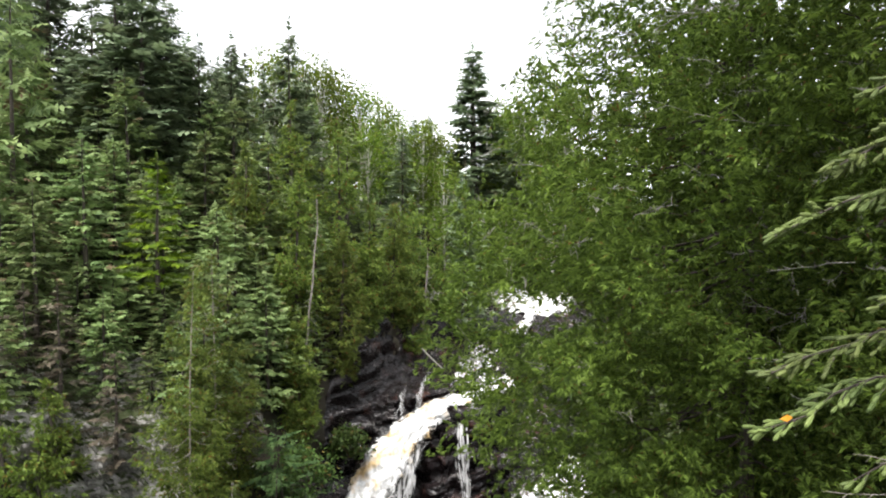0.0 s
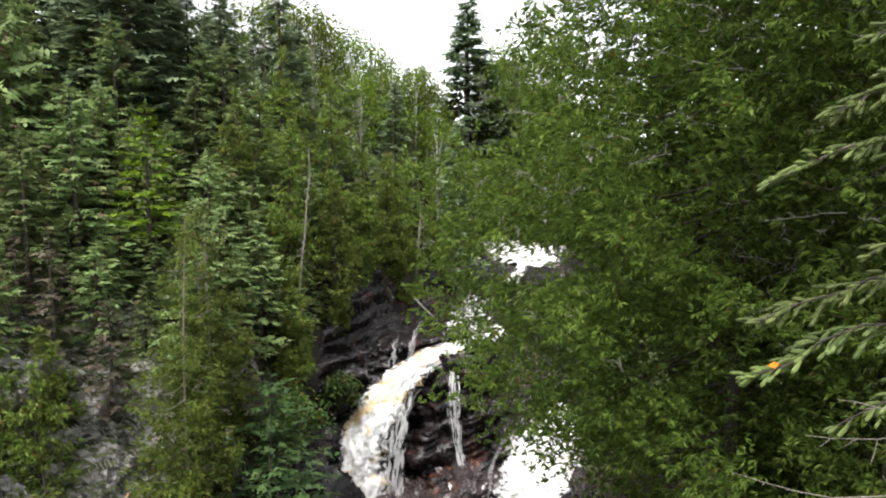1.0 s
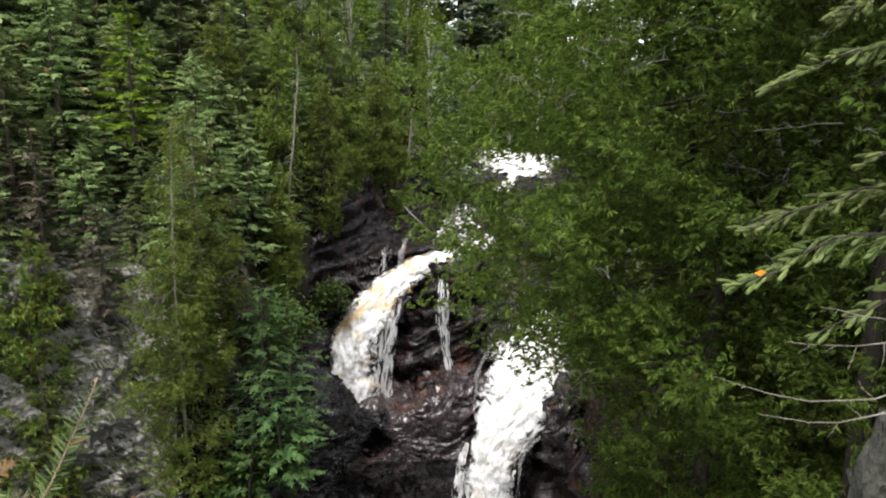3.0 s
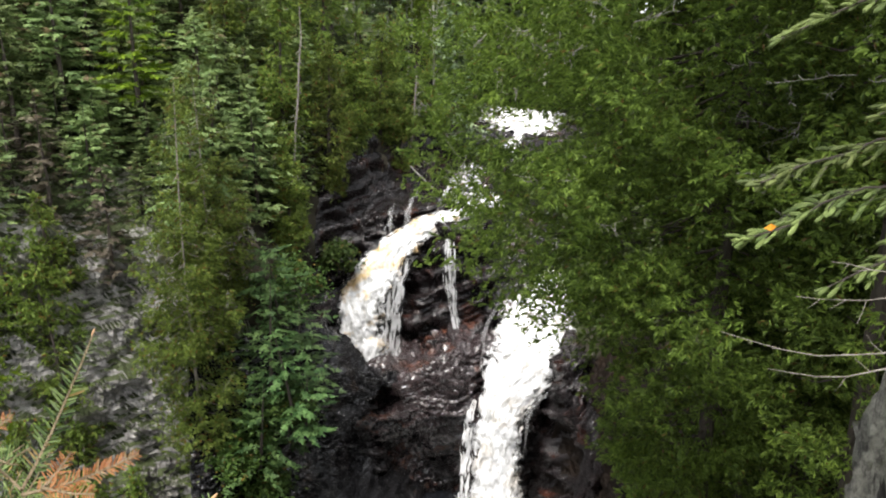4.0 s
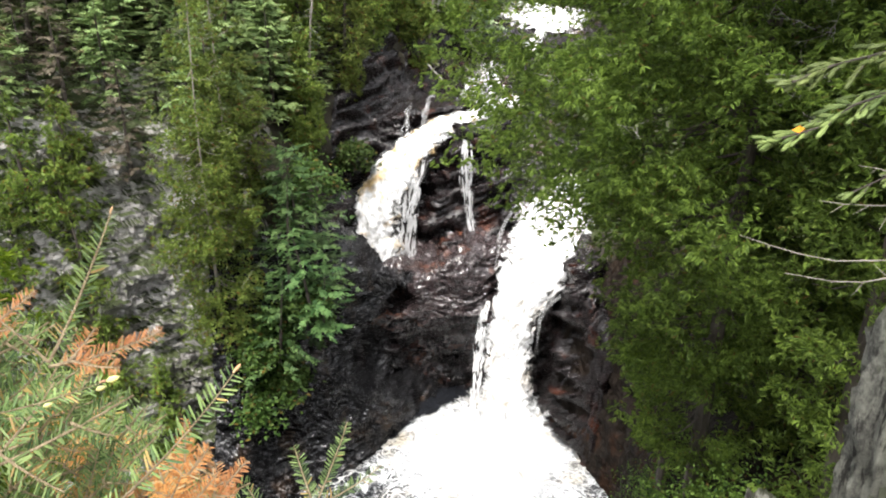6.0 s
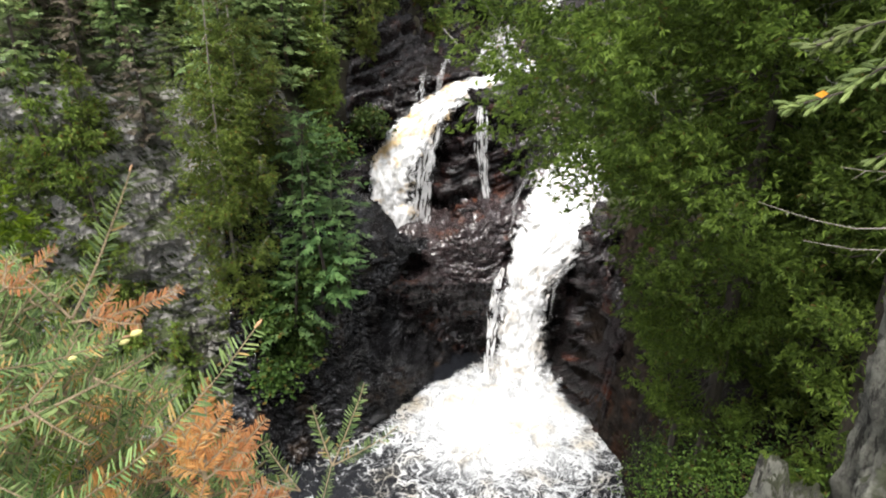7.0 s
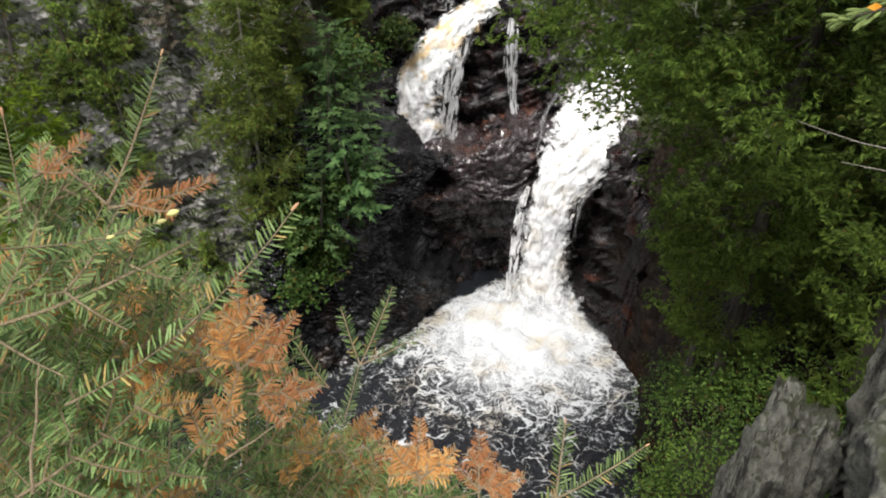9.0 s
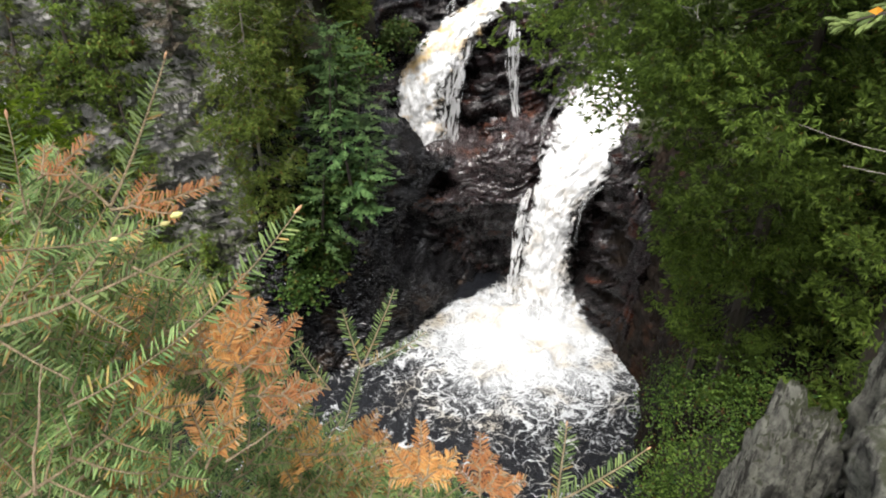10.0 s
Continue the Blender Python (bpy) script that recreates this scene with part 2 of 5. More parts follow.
def pool_water(name, mid, reach, shore):
    """Dark tea-brown water under a lace of foam: closed at the plunge, torn into strands and cells away from it, gone beyond the shore line."""
    m, n, l, p = material(name)
    g = n.new("ShaderNodeNewGeometry")

    def vec(how, a, b):
        v = n.new("ShaderNodeVectorMath")
        v.operation = how
        for s_, q in ((v.inputs[0], a), (v.inputs[1], b)):
            if isinstance(q, tuple):
                s_.default_value = q
            else:
                l.new(q, s_)
        return v

    def noise_at(place, scale, detail, rough):
        t = n.new("ShaderNodeTexNoise")
        t.inputs["Scale"].default_value, t.inputs["Detail"].default_value, t.inputs["Roughness"].default_value = scale, detail, rough
        l.new(place, t.inputs["Vector"])
        return t

    def math_(how, a, b, c=0.0):
        q = n.new("ShaderNodeMath")
        q.operation = how
        for s_, w in zip(q.inputs, (a, b, c)):
            if isinstance(w, float):
                s_.default_value = w
            else:
                l.new(w, s_)
        return q.outputs[0]

    pos = g.outputs["Position"]
    swirl = noise_at(pos, 0.55, 3, 0.55)
    k = n.new("ShaderNodeVectorMath")
    k.operation = "SCALE"
    k.inputs["Scale"].default_value = 3.6
    l.new(swirl.outputs["Color"], k.inputs[0])
    bent = vec("ADD", pos, k.outputs[0]).outputs[0]
    strands = None
    for scale, wide, weight in ((0.95, 0.10, 0.36), (2.1, 0.13, 0.26), (4.4, 0.16, 0.12)):
        vo = n.new("ShaderNodeTexVoronoi")
        vo.feature = "DISTANCE_TO_EDGE"
        vo.inputs["Scale"].default_value = scale
        l.new(vec("ADD", bent, noise_at(pos, scale * 1.3, 3, 0.6).outputs["Color"]).outputs[0], vo.inputs["Vector"])
        w = ramp(n, l, vo.outputs["Distance"], [(0.0, (weight,) * 3), (wide * 0.35, (weight * 0.6,) * 3), (wide, (0, 0, 0))])
        torn = ramp(n, l, noise_at(bent, scale * 0.8, 4, 0.6).outputs[0], [(0.38, (0.1, 0.1, 0.1)), (0.62, (1.25, 1.25, 1.25))])
        w = math_("MULTIPLY", w, torn)
        strands = w if strands is None else math_("ADD", strands, w)
    away = vec("DISTANCE", pos, mid).outputs["Value"]
    cover = n.new("ShaderNodeMapRange")
    cover.inputs[1].default_value, cover.inputs[2].default_value = 2.2, reach
    cover.inputs[3].default_value, cover.inputs[4].default_value = 0.50, 0.02
    l.new(away, cover.inputs[0])
    small = noise_at(bent, 1.5, 7, 0.68).outputs[0]
    sum_ = math_("ADD", math_("ADD", cover.outputs[0], strands), math_("MULTIPLY", small, 0.62))
    if shore:
        a, b, c = shore
        side = vec("DOT_PRODUCT", pos, (a, b, 0.0)).outputs["Value"]
        edge = math_("ADD", math_("ADD", side, c), math_("MULTIPLY", swirl.outputs[0], 1.2))
        sum_ = math_("MULTIPLY", sum_, ramp(n, l, math_("MULTIPLY", edge, 0.4), [(0.0, (0, 0, 0)), (0.35, (1, 1, 1))]))
    f = ramp(n, l, sum_, [(0.52, (0, 0, 0)), (0.62, (0.2, 0.2, 0.2)), (0.84, (1, 1, 1))])
    tea = ramp(n, l, noise_at(pos, 0.42, 4, 0.6).outputs[0], [(0.5, (0.70, 0.715, 0.735)), (0.72, (0.54, 0.46, 0.33))])
    l.new(mixc(n, l, f, (0.012, 0.013, 0.016), tea), p.inputs["Base Color"])
    l.new(ramp(n, l, f, [(0, (0.10, 0.10, 0.10)), (1, (0.6, 0.6, 0.6))]), p.inputs["Roughness"])
    p.inputs["Specular IOR Level"].default_value = 0.3
    bump(n, l, p, sum_, 0.7, 0.25)
    return m


POOL = pool_water("foaming_pool_water", (1.3, 28.7, 0.0), 8.2, (0.745, -0.667, 22.1))


# ---- tools ----
def hash3(i, j, k):
    h = (i * 374761393 + j * 668265263 + k * 2147483647 + 1013904223) & 0xFFFFFFFF
    h = ((h ^ (h >> 13)) * 1274126177) & 0xFFFFFFFF
    return ((h ^ (h >> 16)) & 0xFFFF) / 65535.0 * 2 - 1


def value_noise(p):
    f = np.floor(p).astype(np.int64)
    w = p - f
    w = w * w * (3 - 2 * w)
    out = 0
    for a in (0, 1):
        for b in (0, 1):
            for c in (0, 1):
                k = (w[..., 0] if a else 1 - w[..., 0]) * (w[..., 1] if b else 1 - w[..., 1]) * (w[..., 2] if c else 1 - w[..., 2])
                out = out + k * hash3(f[..., 0] + a, f[..., 1] + b, f[..., 2] + c)
    return out


def fbm(p, octaves=4, gain=0.5):
    s, a = 0, 1.0
    for i in range(octaves):
        s = s + a * value_noise(p * 2.03 ** i + 17.3 * i)
        a *= gain
    return s


def ridged(p, octaves=4):
    s, a = 0, 1.0
    for i in range(octaves):
        s = s + a * (0.5 - np.abs(value_noise(p * 2.1 ** i + 9.1 * i)))
        a *= 0.5
    return s


def step(a, b, v):
    s = np.clip((v - a) / (b - a), 0, 1)
    return s * s * (3 - 2 * s)


class Pile:
    """Gathers many small pieces into the arrays of one mesh."""
    def __init__(self):
        self.v, self.f, self.n = [], [], 0

    def add(self, verts, tris, turns, places):
        k, c = len(places), len(verts)
        if not k:
            return
        w = np.einsum("kij,vj->kvi", turns, verts) + np.asarray(places)[:, None, :]
        self.v.append(w.reshape(-1, 3))
        self.f.append((np.asarray(tris)[None] + (np.arange(k) * c)[:, None, None] + self.n).reshape(-1, 3))
        self.n += k * c

    def raw(self, verts, tris):
        self.v.append(np.asarray(verts, float))
        self.f.append(np.asarray(tris) + self.n)
        self.n += len(verts)

    def tube(self, pts, radii, sides=6):
        pts = np.asarray(pts, float)
        tan = np.gradient(pts, axis=0)
        tan /= np.linalg.norm(tan, axis=1, keepdims=True) + 1e-9
        ref = np.array([0.31, 0.95, 0.05]) if abs(tan[0][2]) > 0.8 else np.array([0.0, 0.0, 1.0])
        a = np.cross(tan, ref)
        a /= np.linalg.norm(a, axis=1, keepdims=True) + 1e-9
        b = np.cross(tan, a)
        ang = np.arange(sides) * 2 * math.pi / sides
        ring = pts[:, None] + np.asarray(radii)[:, None, None] * (np.cos(ang)[None, :, None] * a[:, None] + np.sin(ang)[None, :, None] * b[:, None])
        fs = []
        for i in range(len(pts) - 1):
            for j in range(sides):
                q, r = i * sides + j, i * sides + (j + 1) % sides
                fs += [(q, r, r + sides), (q, r + sides, q + sides)]
        self.raw(ring.reshape(-1, 3), fs)

    def mesh(self, name, mat, smooth=False):
        v, f = np.concatenate(self.v), np.concatenate(self.f).astype(np.int32)
        me = bpy.data.meshes.new(name)
        me.vertices.add(len(v))
        me.vertices.foreach_set("co", v.astype(np.float32).ravel())
        me.loops.add(f.size)
        me.loops.foreach_set("vertex_index", f.ravel())
        me.polygons.add(len(f))
        me.polygons.foreach_set("loop_start", np.arange(len(f), dtype=np.int32) * 3)
        me.polygons.foreach_set("use_smooth", np.full(len(f), smooth))
        me.update(calc_edges=True)
        me.materials.append(mat)
        return me


def part(name, pile, mat, parent, label="", smooth=False):
    ob = new(name, pile.mesh(name, mat, smooth))
    ob.parent = parent
    return tagged(ob, label)


def grid_mesh(name, pts, mat, uvs=None, smooth=True):
    """A sheet from rows and columns of points."""
    r, c = pts.shape[:2]
    me = bpy.data.meshes.new(name)
    i = (np.arange(r - 1)[:, None] * c + np.arange(c - 1)[None]).ravel()
    quads = np.stack([i, i + 1, i + c + 1, i + c], 1)
    me.vertices.add(r * c)
    me.vertices.foreach_set("co", pts.reshape(-1, 3).astype(np.float32).ravel())
    me.loops.add(quads.size)
    me.loops.foreach_set("vertex_index", quads.astype(np.int32).ravel())
    me.polygons.add(len(quads))
    me.polygons.foreach_set("loop_start", np.arange(len(quads), dtype=np.int32) * 4)
    me.polygons.foreach_set("use_smooth", np.full(len(quads), smooth))
    me.update(calc_edges=True)
    if uvs is not None:
        lay = me.uv_layers.new()
        lay.data.foreach_set("uv", uvs.reshape(-1, 2)[quads.ravel()].astype(np.float32).ravel())
    me.materials.append(mat)
    return me


def thing(name, at, label, category, group="", turn=0.0):
    ob = new(name)
    ob.matrix_basis = pose(*at, 0, 0, turn)
    ob.empty_display_size = 0.3
    return tagged(ob, label, category, group)


def turns(d, up):
    """Frames whose second axis points along d and whose third leans to up."""
    d = d / (np.linalg.norm(d, axis=1, keepdims=True) + 1e-9)
    x = np.cross(d, up)
    x = x / (np.linalg.norm(x, axis=1, keepdims=True) + 1e-9)
    z = np.cross(x, d)
    return np.stack([x, d, z], 2)


def frond(n, spread, lean, tip=0.3, droop=0.0):
    """A flat spray: side lobes along a midline of length 1."""
    v, f = [], []
    for i in range(n + 1):
        s = i / n * (1 - tip)
        v.append((0, s, -droop * s * s))
    for i in range(n):
        for side in (-1, 1):
            reach = spread * (1 - 0.55 * i / n) * (0.8 + 0.4 * ((i * 7 + side) % 3) / 2)
            s = v[i][1] + lean * reach
            v.append((side * reach, s, -droop * s * s - 0.12 * reach))
            f.append((i, i + 1, len(v) - 1))
    v += [(0, 1, -droop)]
    w = spread * 0.25
    v += [(-w, 1 - tip * 0.6, -droop * 0.6), (w, 1 - tip * 0.6, -droop * 0.6)]
    k = len(v)
    f += [(n, k - 3, k - 2), (n, k - 1, k - 3)]
    return np.array(v), np.array(f)


# ---- the lie of the land: pool level 0, the lookout about 20 m above it ----
GORGE = np.array([(5.2, 17.5), (6.4, 25), (5.3, 28), (4.2, 31.0), (4.3, 33.4), (0.7, 34.0), (-2.4, 33.4), (-4.6, 31.4), (-7.0, 28.4), (-9.2, 26.2), (-12, 24.8),
                  (-22, 21), (-44, 10), (-44, -4), (-8, 4.2), (0, 4.8), (1.6, 6.8), (2.6, 10.8)], float)


def gorge_distance(x, y):
    """Metres outside (+) or inside (-) the gorge's water line."""
    p = np.stack([x, y], -1)
    best, inside = np.full(x.shape, 1e9), np.zeros(x.shape, bool)
    for a, b in zip(GORGE, np.roll(GORGE, -1, 0)):
        e = b - a
        t = np.clip(((p - a) @ e) / (e @ e), 0, 1)
        best = np.minimum(best, np.linalg.norm(p - a - t[..., None] * e, axis=-1))
        cross = (a[1] > y) != (b[1] > y)
        inside ^= cross & (x < (b[0] - a[0]) * (y - a[1]) / (b[1] - a[1] + 1e-12) + a[0])
    return np.where(inside, -best, best)


CHUTE = np.array([(1.3, 40.0, 13.5), (0.35, 39.6, 13.3), (-0.75, 38.7, 13.2), (-1.9, 37.7, 12.75), (-3.0, 36.9, 12.1), (-3.85, 36.3, 11.1), (-4.4, 35.9, 9.8), (-4.6, 35.7, 8.4), (-4.3, 35.6, 5.4)])


def height(x, y):
    x, y = np.asarray(x, float), np.asarray(y, float)
    d = gorge_distance(x, y)
    # left bank: cliff, then a steep wooded hill
    xl = np.interp(y, [22, 27, 31, 35, 38, 42, 50, 60, 90, 200], [-6, -6.0, -5.8, -6.0, -4.8, -3.6, -1.5, 0, 2, 6])
    zb = np.interp(y, [20, 24, 30, 36, 40, 46, 55, 90], [7.5, 8.0, 9.0, 10.5, 13.8, 16.0, 18, 20])
    u = np.maximum(xl - x, 0)
    left = zb + 4.5 * step(0, 3.5, u) + 0.6 * np.maximum(u - 2.5, 0)
    left = left - 1.2 * step(35, 28, y) * step(-9, -12, x)
    cap = 29 + 0.02 * np.clip(y, 0, 400)
    left = np.where(left > cap - 6, cap - 6 * np.exp(-(np.maximum(left, cap - 6) - cap + 6) / 6), left)
    # right bank
    xr = np.interp(y, [0, 8, 16, 25, 28, 32, 40, 60, 90, 200], [0.6, 2.0, 4.6, 7.4, 6.9, 6.9, 8.5, 13, 16, 20])
    zr = np.interp(y, [0, 3, 5, 9, 14, 20, 26, 33, 45, 60, 90], [18.2, 14.2, 11.6, 10.2, 9.4, 8.2, 9, 11, 15.5, 18.5, 21])
    w = np.maximum(x - xr, 0)
    right = zr + 2.0 * step(0, 2, w) + (0.45 + 0.5 * step(40, 60, y)) * w
    right = np.minimum(right, 26 + 0.3 * np.maximum(right - 26, 0))
    right = np.minimum(right, 33)
    # bed between the banks: shelf, kettle rock, upper steps
    face = step(35.2, 37.0, y + 0.25 * np.sin(x * 1.7))
    bed = 8.2 + 0.6 * step(33.6, 35.0, y) - 1.7 * step(0.8, -2.6, x) * (1 - face) + 4.7 * face + 0.5 * step(38, 41, y) + 1.2 * step(44, 50, y) + 1.8 * step(54, 58.5, y) + 0.35 * np.clip(y - 70, 0, 42)
    chute = 9.0 + 4.6 * step(33.2, 41, y)
    k = step(1.4, 2.4, x - 0.10 * (y - 33)) * step(45, 40, y) * step(30, 31, y)
    bed = bed * (1 - k) + np.minimum(chute, 20) * k
    bed -= 4.0 * np.exp(-(((x + 3.3) / 1.5) ** 2 + ((y - 35.4) / 0.85) ** 2) ** 3)
    for a, b in zip(CHUTE[:-1], CHUTE[1:]):
        e = b[:2] - a[:2]
        t = np.clip(((x - a[0]) * e[0] + (y - a[1]) * e[1]) / (e @ e), 0, 1)
        off = np.hypot(x - a[0] - t * e[0], y - a[1] - t * e[1])
        floor = a[2] + t * (b[2] - a[2]) - 0.9 + 2.6 * np.maximum(off - 1.0, 0)
        bed = np.minimum(bed, floor)
    lw, rw = step(0.9, -0.9, x - xl), step(-0.6, 0.6, x - xr)
    out = bed * (1 - lw) * (1 - rw) + left * lw + right * rw
    # lookout bank
    near = 20.4 - 1.5 * np.maximum(y - 0.3, 0) - 0.25 * np.maximum(-x - 1, 0)
    near = np.maximum(near, 2)
    b = step(9, 6.5, y) * step(2.2, 1.0, x - 0.22 * y)
    out = out * (1 - b) + near * b
    wide = 1.3 + 2.0 * step(-6.5, -11, x) + 2.5 * step(16, 8, y) * step(2, -1, x)
    return -2.2 + (out + 2.2) * np.clip(step(-0.1, wide, d), 0, 1)


def land(x, y, rough, strata=1.0):
    """Points of the ground, leaning out over the pool and broken by ledges."""
    z = height(x, y)
    p = np.stack([x, y, z], -1)
    g0 = np.gradient(p, axis=0)
    g1 = np.gradient(p, axis=1)
    nrm = np.cross(g1, g0)
    nrm /= np.linalg.norm(nrm, axis=-1, keepdims=True) + 1e-9
    nrm *= np.sign(nrm[..., 2:3] + 1e-6)
    q = p.copy()
    q[..., 2] *= 1.7
    blocks = np.round(fbm(q * 0.55, 3) * 3.2) / 3.2
    lay = p[..., 2] - 0.32 * p[..., 0] + 0.15 * p[..., 1] + 0.35 * fbm(p * 0.35, 2)
    ledge = (lay * 0.95 % 1.0) ** 2 * 0.8 + (lay * 2.9 % 1.0) ** 2 * 0.3
    steep = step(0.9, 0.6, nrm[..., 2])
    amount = rough * (0.55 * blocks + 0.7 * strata * (ledge - 0.4) + 0.3 * ridged(q * 0.9, 3)) * (0.25 + 0.75 * steep)
    p += nrm * (amount * step(-1.6, 0.5, z))[..., None]
    return p


def spread_axis(lo, hi, dense, far_lo, far_hi, grow=1.16):
    mid = list(np.arange(lo, hi, dense))
    for sign, start, end in ((-1, lo, far_lo), (1, hi, far_hi)):
        s, q, add = dense, start, []
        while sign * (end - q) > 0:
            s *= grow
            q += sign * s
            add.append(q)
        mid = add[::-1] + mid if sign < 0 else mid + add
    return np.array(mid)


gx, gy = np.meshgrid(spread_axis(-26, 9, 0.3, -2500, 2500), spread_axis(16, 48, 0.3, -2500, 2500))
gp = land(gx, gy, 0.7)
PATCHES = {"falls": (-7.6, 6.9, 27.2, 44), "right": (2.4, 9.0, 10, 31), "cliff": (-27, -8.6, 20, 33), "upper": (-4.5, 12, 42.6, 64)}
inside = np.zeros_like(gx)
for x0, x1, y0, y1 in PATCHES.values():
    inside = np.maximum(inside, step(x0 + 0.6, x0 + 1.2, gx) * step(x1 - 0.6, x1 - 1.2, gx) * step(y0 + 0.6, y0 + 1.2, gy) * step(y1 - 0.6, y1 - 1.2, gy))
gp[..., 2] -= 11 * inside
tagged(new("ground", grid_mesh("ground", gp, SOIL)), "mossy forest floor and brown soil of a steep valley", "ground", kind="structure")

# ---- rock masses ----
def rock_patch(name, area, cell, rough, mat, label, axis="y", strata=1.0):
    """A stretch of the gorge as rock of its own, its rows spaced evenly up the steep faces."""
    x0, x1, y0, y1 = area
    if axis == "x":
        u, v0, v1 = np.arange(y0, y1, cell), x0, x1
    else:
        u, v0, v1 = np.arange(x0, x1, cell), y0, y1
    fine = np.linspace(v0, v1, 900)
    uu, vv = np.meshgrid(u, fine)
    z = height(vv, uu) if axis == "x" else height(uu, vv)
    run = np.concatenate([np.zeros((1, len(u))), np.cumsum(np.hypot(np.diff(vv, axis=0), np.diff(z, axis=0)), axis=0)])
    m = int(np.median(run[-1]) / cell)
    v = np.stack([np.interp(np.linspace(0, run[-1, k], m), run[:, k], fine) for k in range(len(u))], 1)
    uu = np.tile(u, (m, 1))
    x, y = (v, uu) if axis == "x" else (uu, v)
    p = land(x, y, rough, strata)
    rim = np.minimum.reduce([x - x0, x1 - x, y - y0, y1 - y])
    p[..., 2] -= 1.6 * step(0.7, 0.0, rim)
    return tagged(new(name, grid_mesh(name, p, mat, None, mat is WET_ROCK)), label, "rock face")


def rock_face(name, left, right, lift, back, seed, rough, mat, label, dip=0.3, cell=0.055, rim=None, lip=4.6):
    """A steep rock mass seen from the pool. left, right: its ends by height; back: how far ahead it lies at x and z; lift: heights from foot to brow."""
    z = np.arange(lift[0], lift[1], cell)
    n = int(max(right(z) - left(z)) / cell)
    u = np.linspace(0, 1, n)
    uu, zz = np.meshgrid(u, z)
    xx = left(zz) + (right(zz) - left(zz)) * uu
    up = zz + 0.4 * fbm(np.stack([xx * 0.55, 0 * xx + seed, 0 * xx], -1), 3)
    up -= 1.3 * step(0.8, -2.6, xx) * step(5.0, 7.5, zz)
    if rim:
        # past the rim the rock falls back into the hollow behind
        up = np.where(zz > rim(xx), rim(xx) - 0.45 * (zz - rim(xx)), zz)
    p = np.stack([xx, back(xx, zz, uu), up], -1)
    nrm = np.cross(np.gradient(p, axis=1), np.gradient(p, axis=0))
    nrm /= np.linalg.norm(nrm, axis=-1, keepdims=True) + 1e-9
    q = p * np.array([0.8, 0.8, 1.5]) + seed * 5.7
    lay = p[..., 2] + dip * p[..., 0] + 0.12 * p[..., 1] + 0.9 * fbm(p * 0.5 + seed, 3)
    broken = step(-0.35, 0.45, fbm(p * 0.8 + seed * 2, 3))
    ledge = (lay * 1.05 % 1.0) ** 1.6 * 0.42 * broken + (lay * 3.1 + 0.9 * fbm(p * 1.1, 2)) % 1.0 * 0.3 * (1.25 - broken) + (lay * 7.0 + 0.8 * fbm(p * 1.7, 2)) % 1.0 * 0.09
    blocks = np.round(fbm(q * 0.8, 3) * 3) / 3
    amount = rough * (0.6 * fbm(p * 0.4 + seed, 2) + 0.36 * blocks + ledge - 0.3 + 0.26 * ridged(q * 1.1, 4))
    p += nrm * amount[..., None]
    rock_ = thing(name, (0, 0, 0), label, "rock face")
    k = int(np.searchsorted(z, lip))
    for piece, rows in (("foot", p[:k + 1]), ("brow", p[k:])):
        new(piece, grid_mesh(piece, rows, mat)).parent = rock_
    return rock_


def brow(x):
    """Height of the wall's rim in front of the kettle."""
    return np.interp(x, [-10, -7.5, -6.2, -5.2, -4.2, -2.85, -1.8, -1.0], [10.5, 11.2, 10.7, 9.6, 8.2, 7.1, 6.8, 6.2])


def wall_depth(x, z, u):
    """The wall beside the pool: leaning back to its rim, with a toe running out into the water, turning away at its free edge."""
    y = np.interp(x, [-10, -8.5, -7, -5.5, -4, -2.6, -1], [24.8, 25.6, 27, 28.8, 30.6, 32, 33.2]) + 0.22 * (z - 5)
    over = np.maximum(z - brow(x), 0)
    return y - 0.36 * np.maximum(3.6 - z, 0) + 3.5 * step(0.86, 1.0, u) ** 2 + 1.1 * over


def block_depth(x, z, u):
    """The split shelf: a slanting upper face over a lip, hollowed out below."""
    y = np.interp(z, [-1.5, 0, 2, 4, 4.8, 5.5, 6.5, 7.5, 8.3, 8.6, 8.9], [34.2, 34.0, 33.7, 32.9, 32.2, 31.9, 32.2, 32.75, 33.4, 34.3, 36.0])
    return y - 0.5 * np.exp(-((x + 0.9) / 1.7) ** 2) * step(2, 5, z) + 1.1 * step(1.1, 2.0, x) * step(8.8, 7.5, z) + 1.2 * step(-1.9, -3.2, x) * step(6.5, 7.5, z)


rock_face("pool_wall", lambda z: -10.0 + 0 * z, lambda z: np.interp(z, [-1.2, 0, 1.0, 1.9, 3.0, 3.8, 4.9, 6.4, 7.0, 8.5, 13], [-0.6, -1.2, -2.2, -3.3, -4.3, -4.5, -4.2, -3.2, -1.9, -1.5, -1.2]), (-1.2, 12.6), wall_depth, 3, 0.75,
          WALL_ROCK, "dark wet rock wall leaning over the plunge pool", 0.55, rim=brow)
rock_face("rock_shelf", lambda z: -5.0 + 0 * z, lambda z: 4.6 + 0 * z, (-1.5, 8.9), block_depth, 8, 0.8, SHELF_ROCK, "purple-brown wet rock shelf with rusty stains between the falls", -0.3)


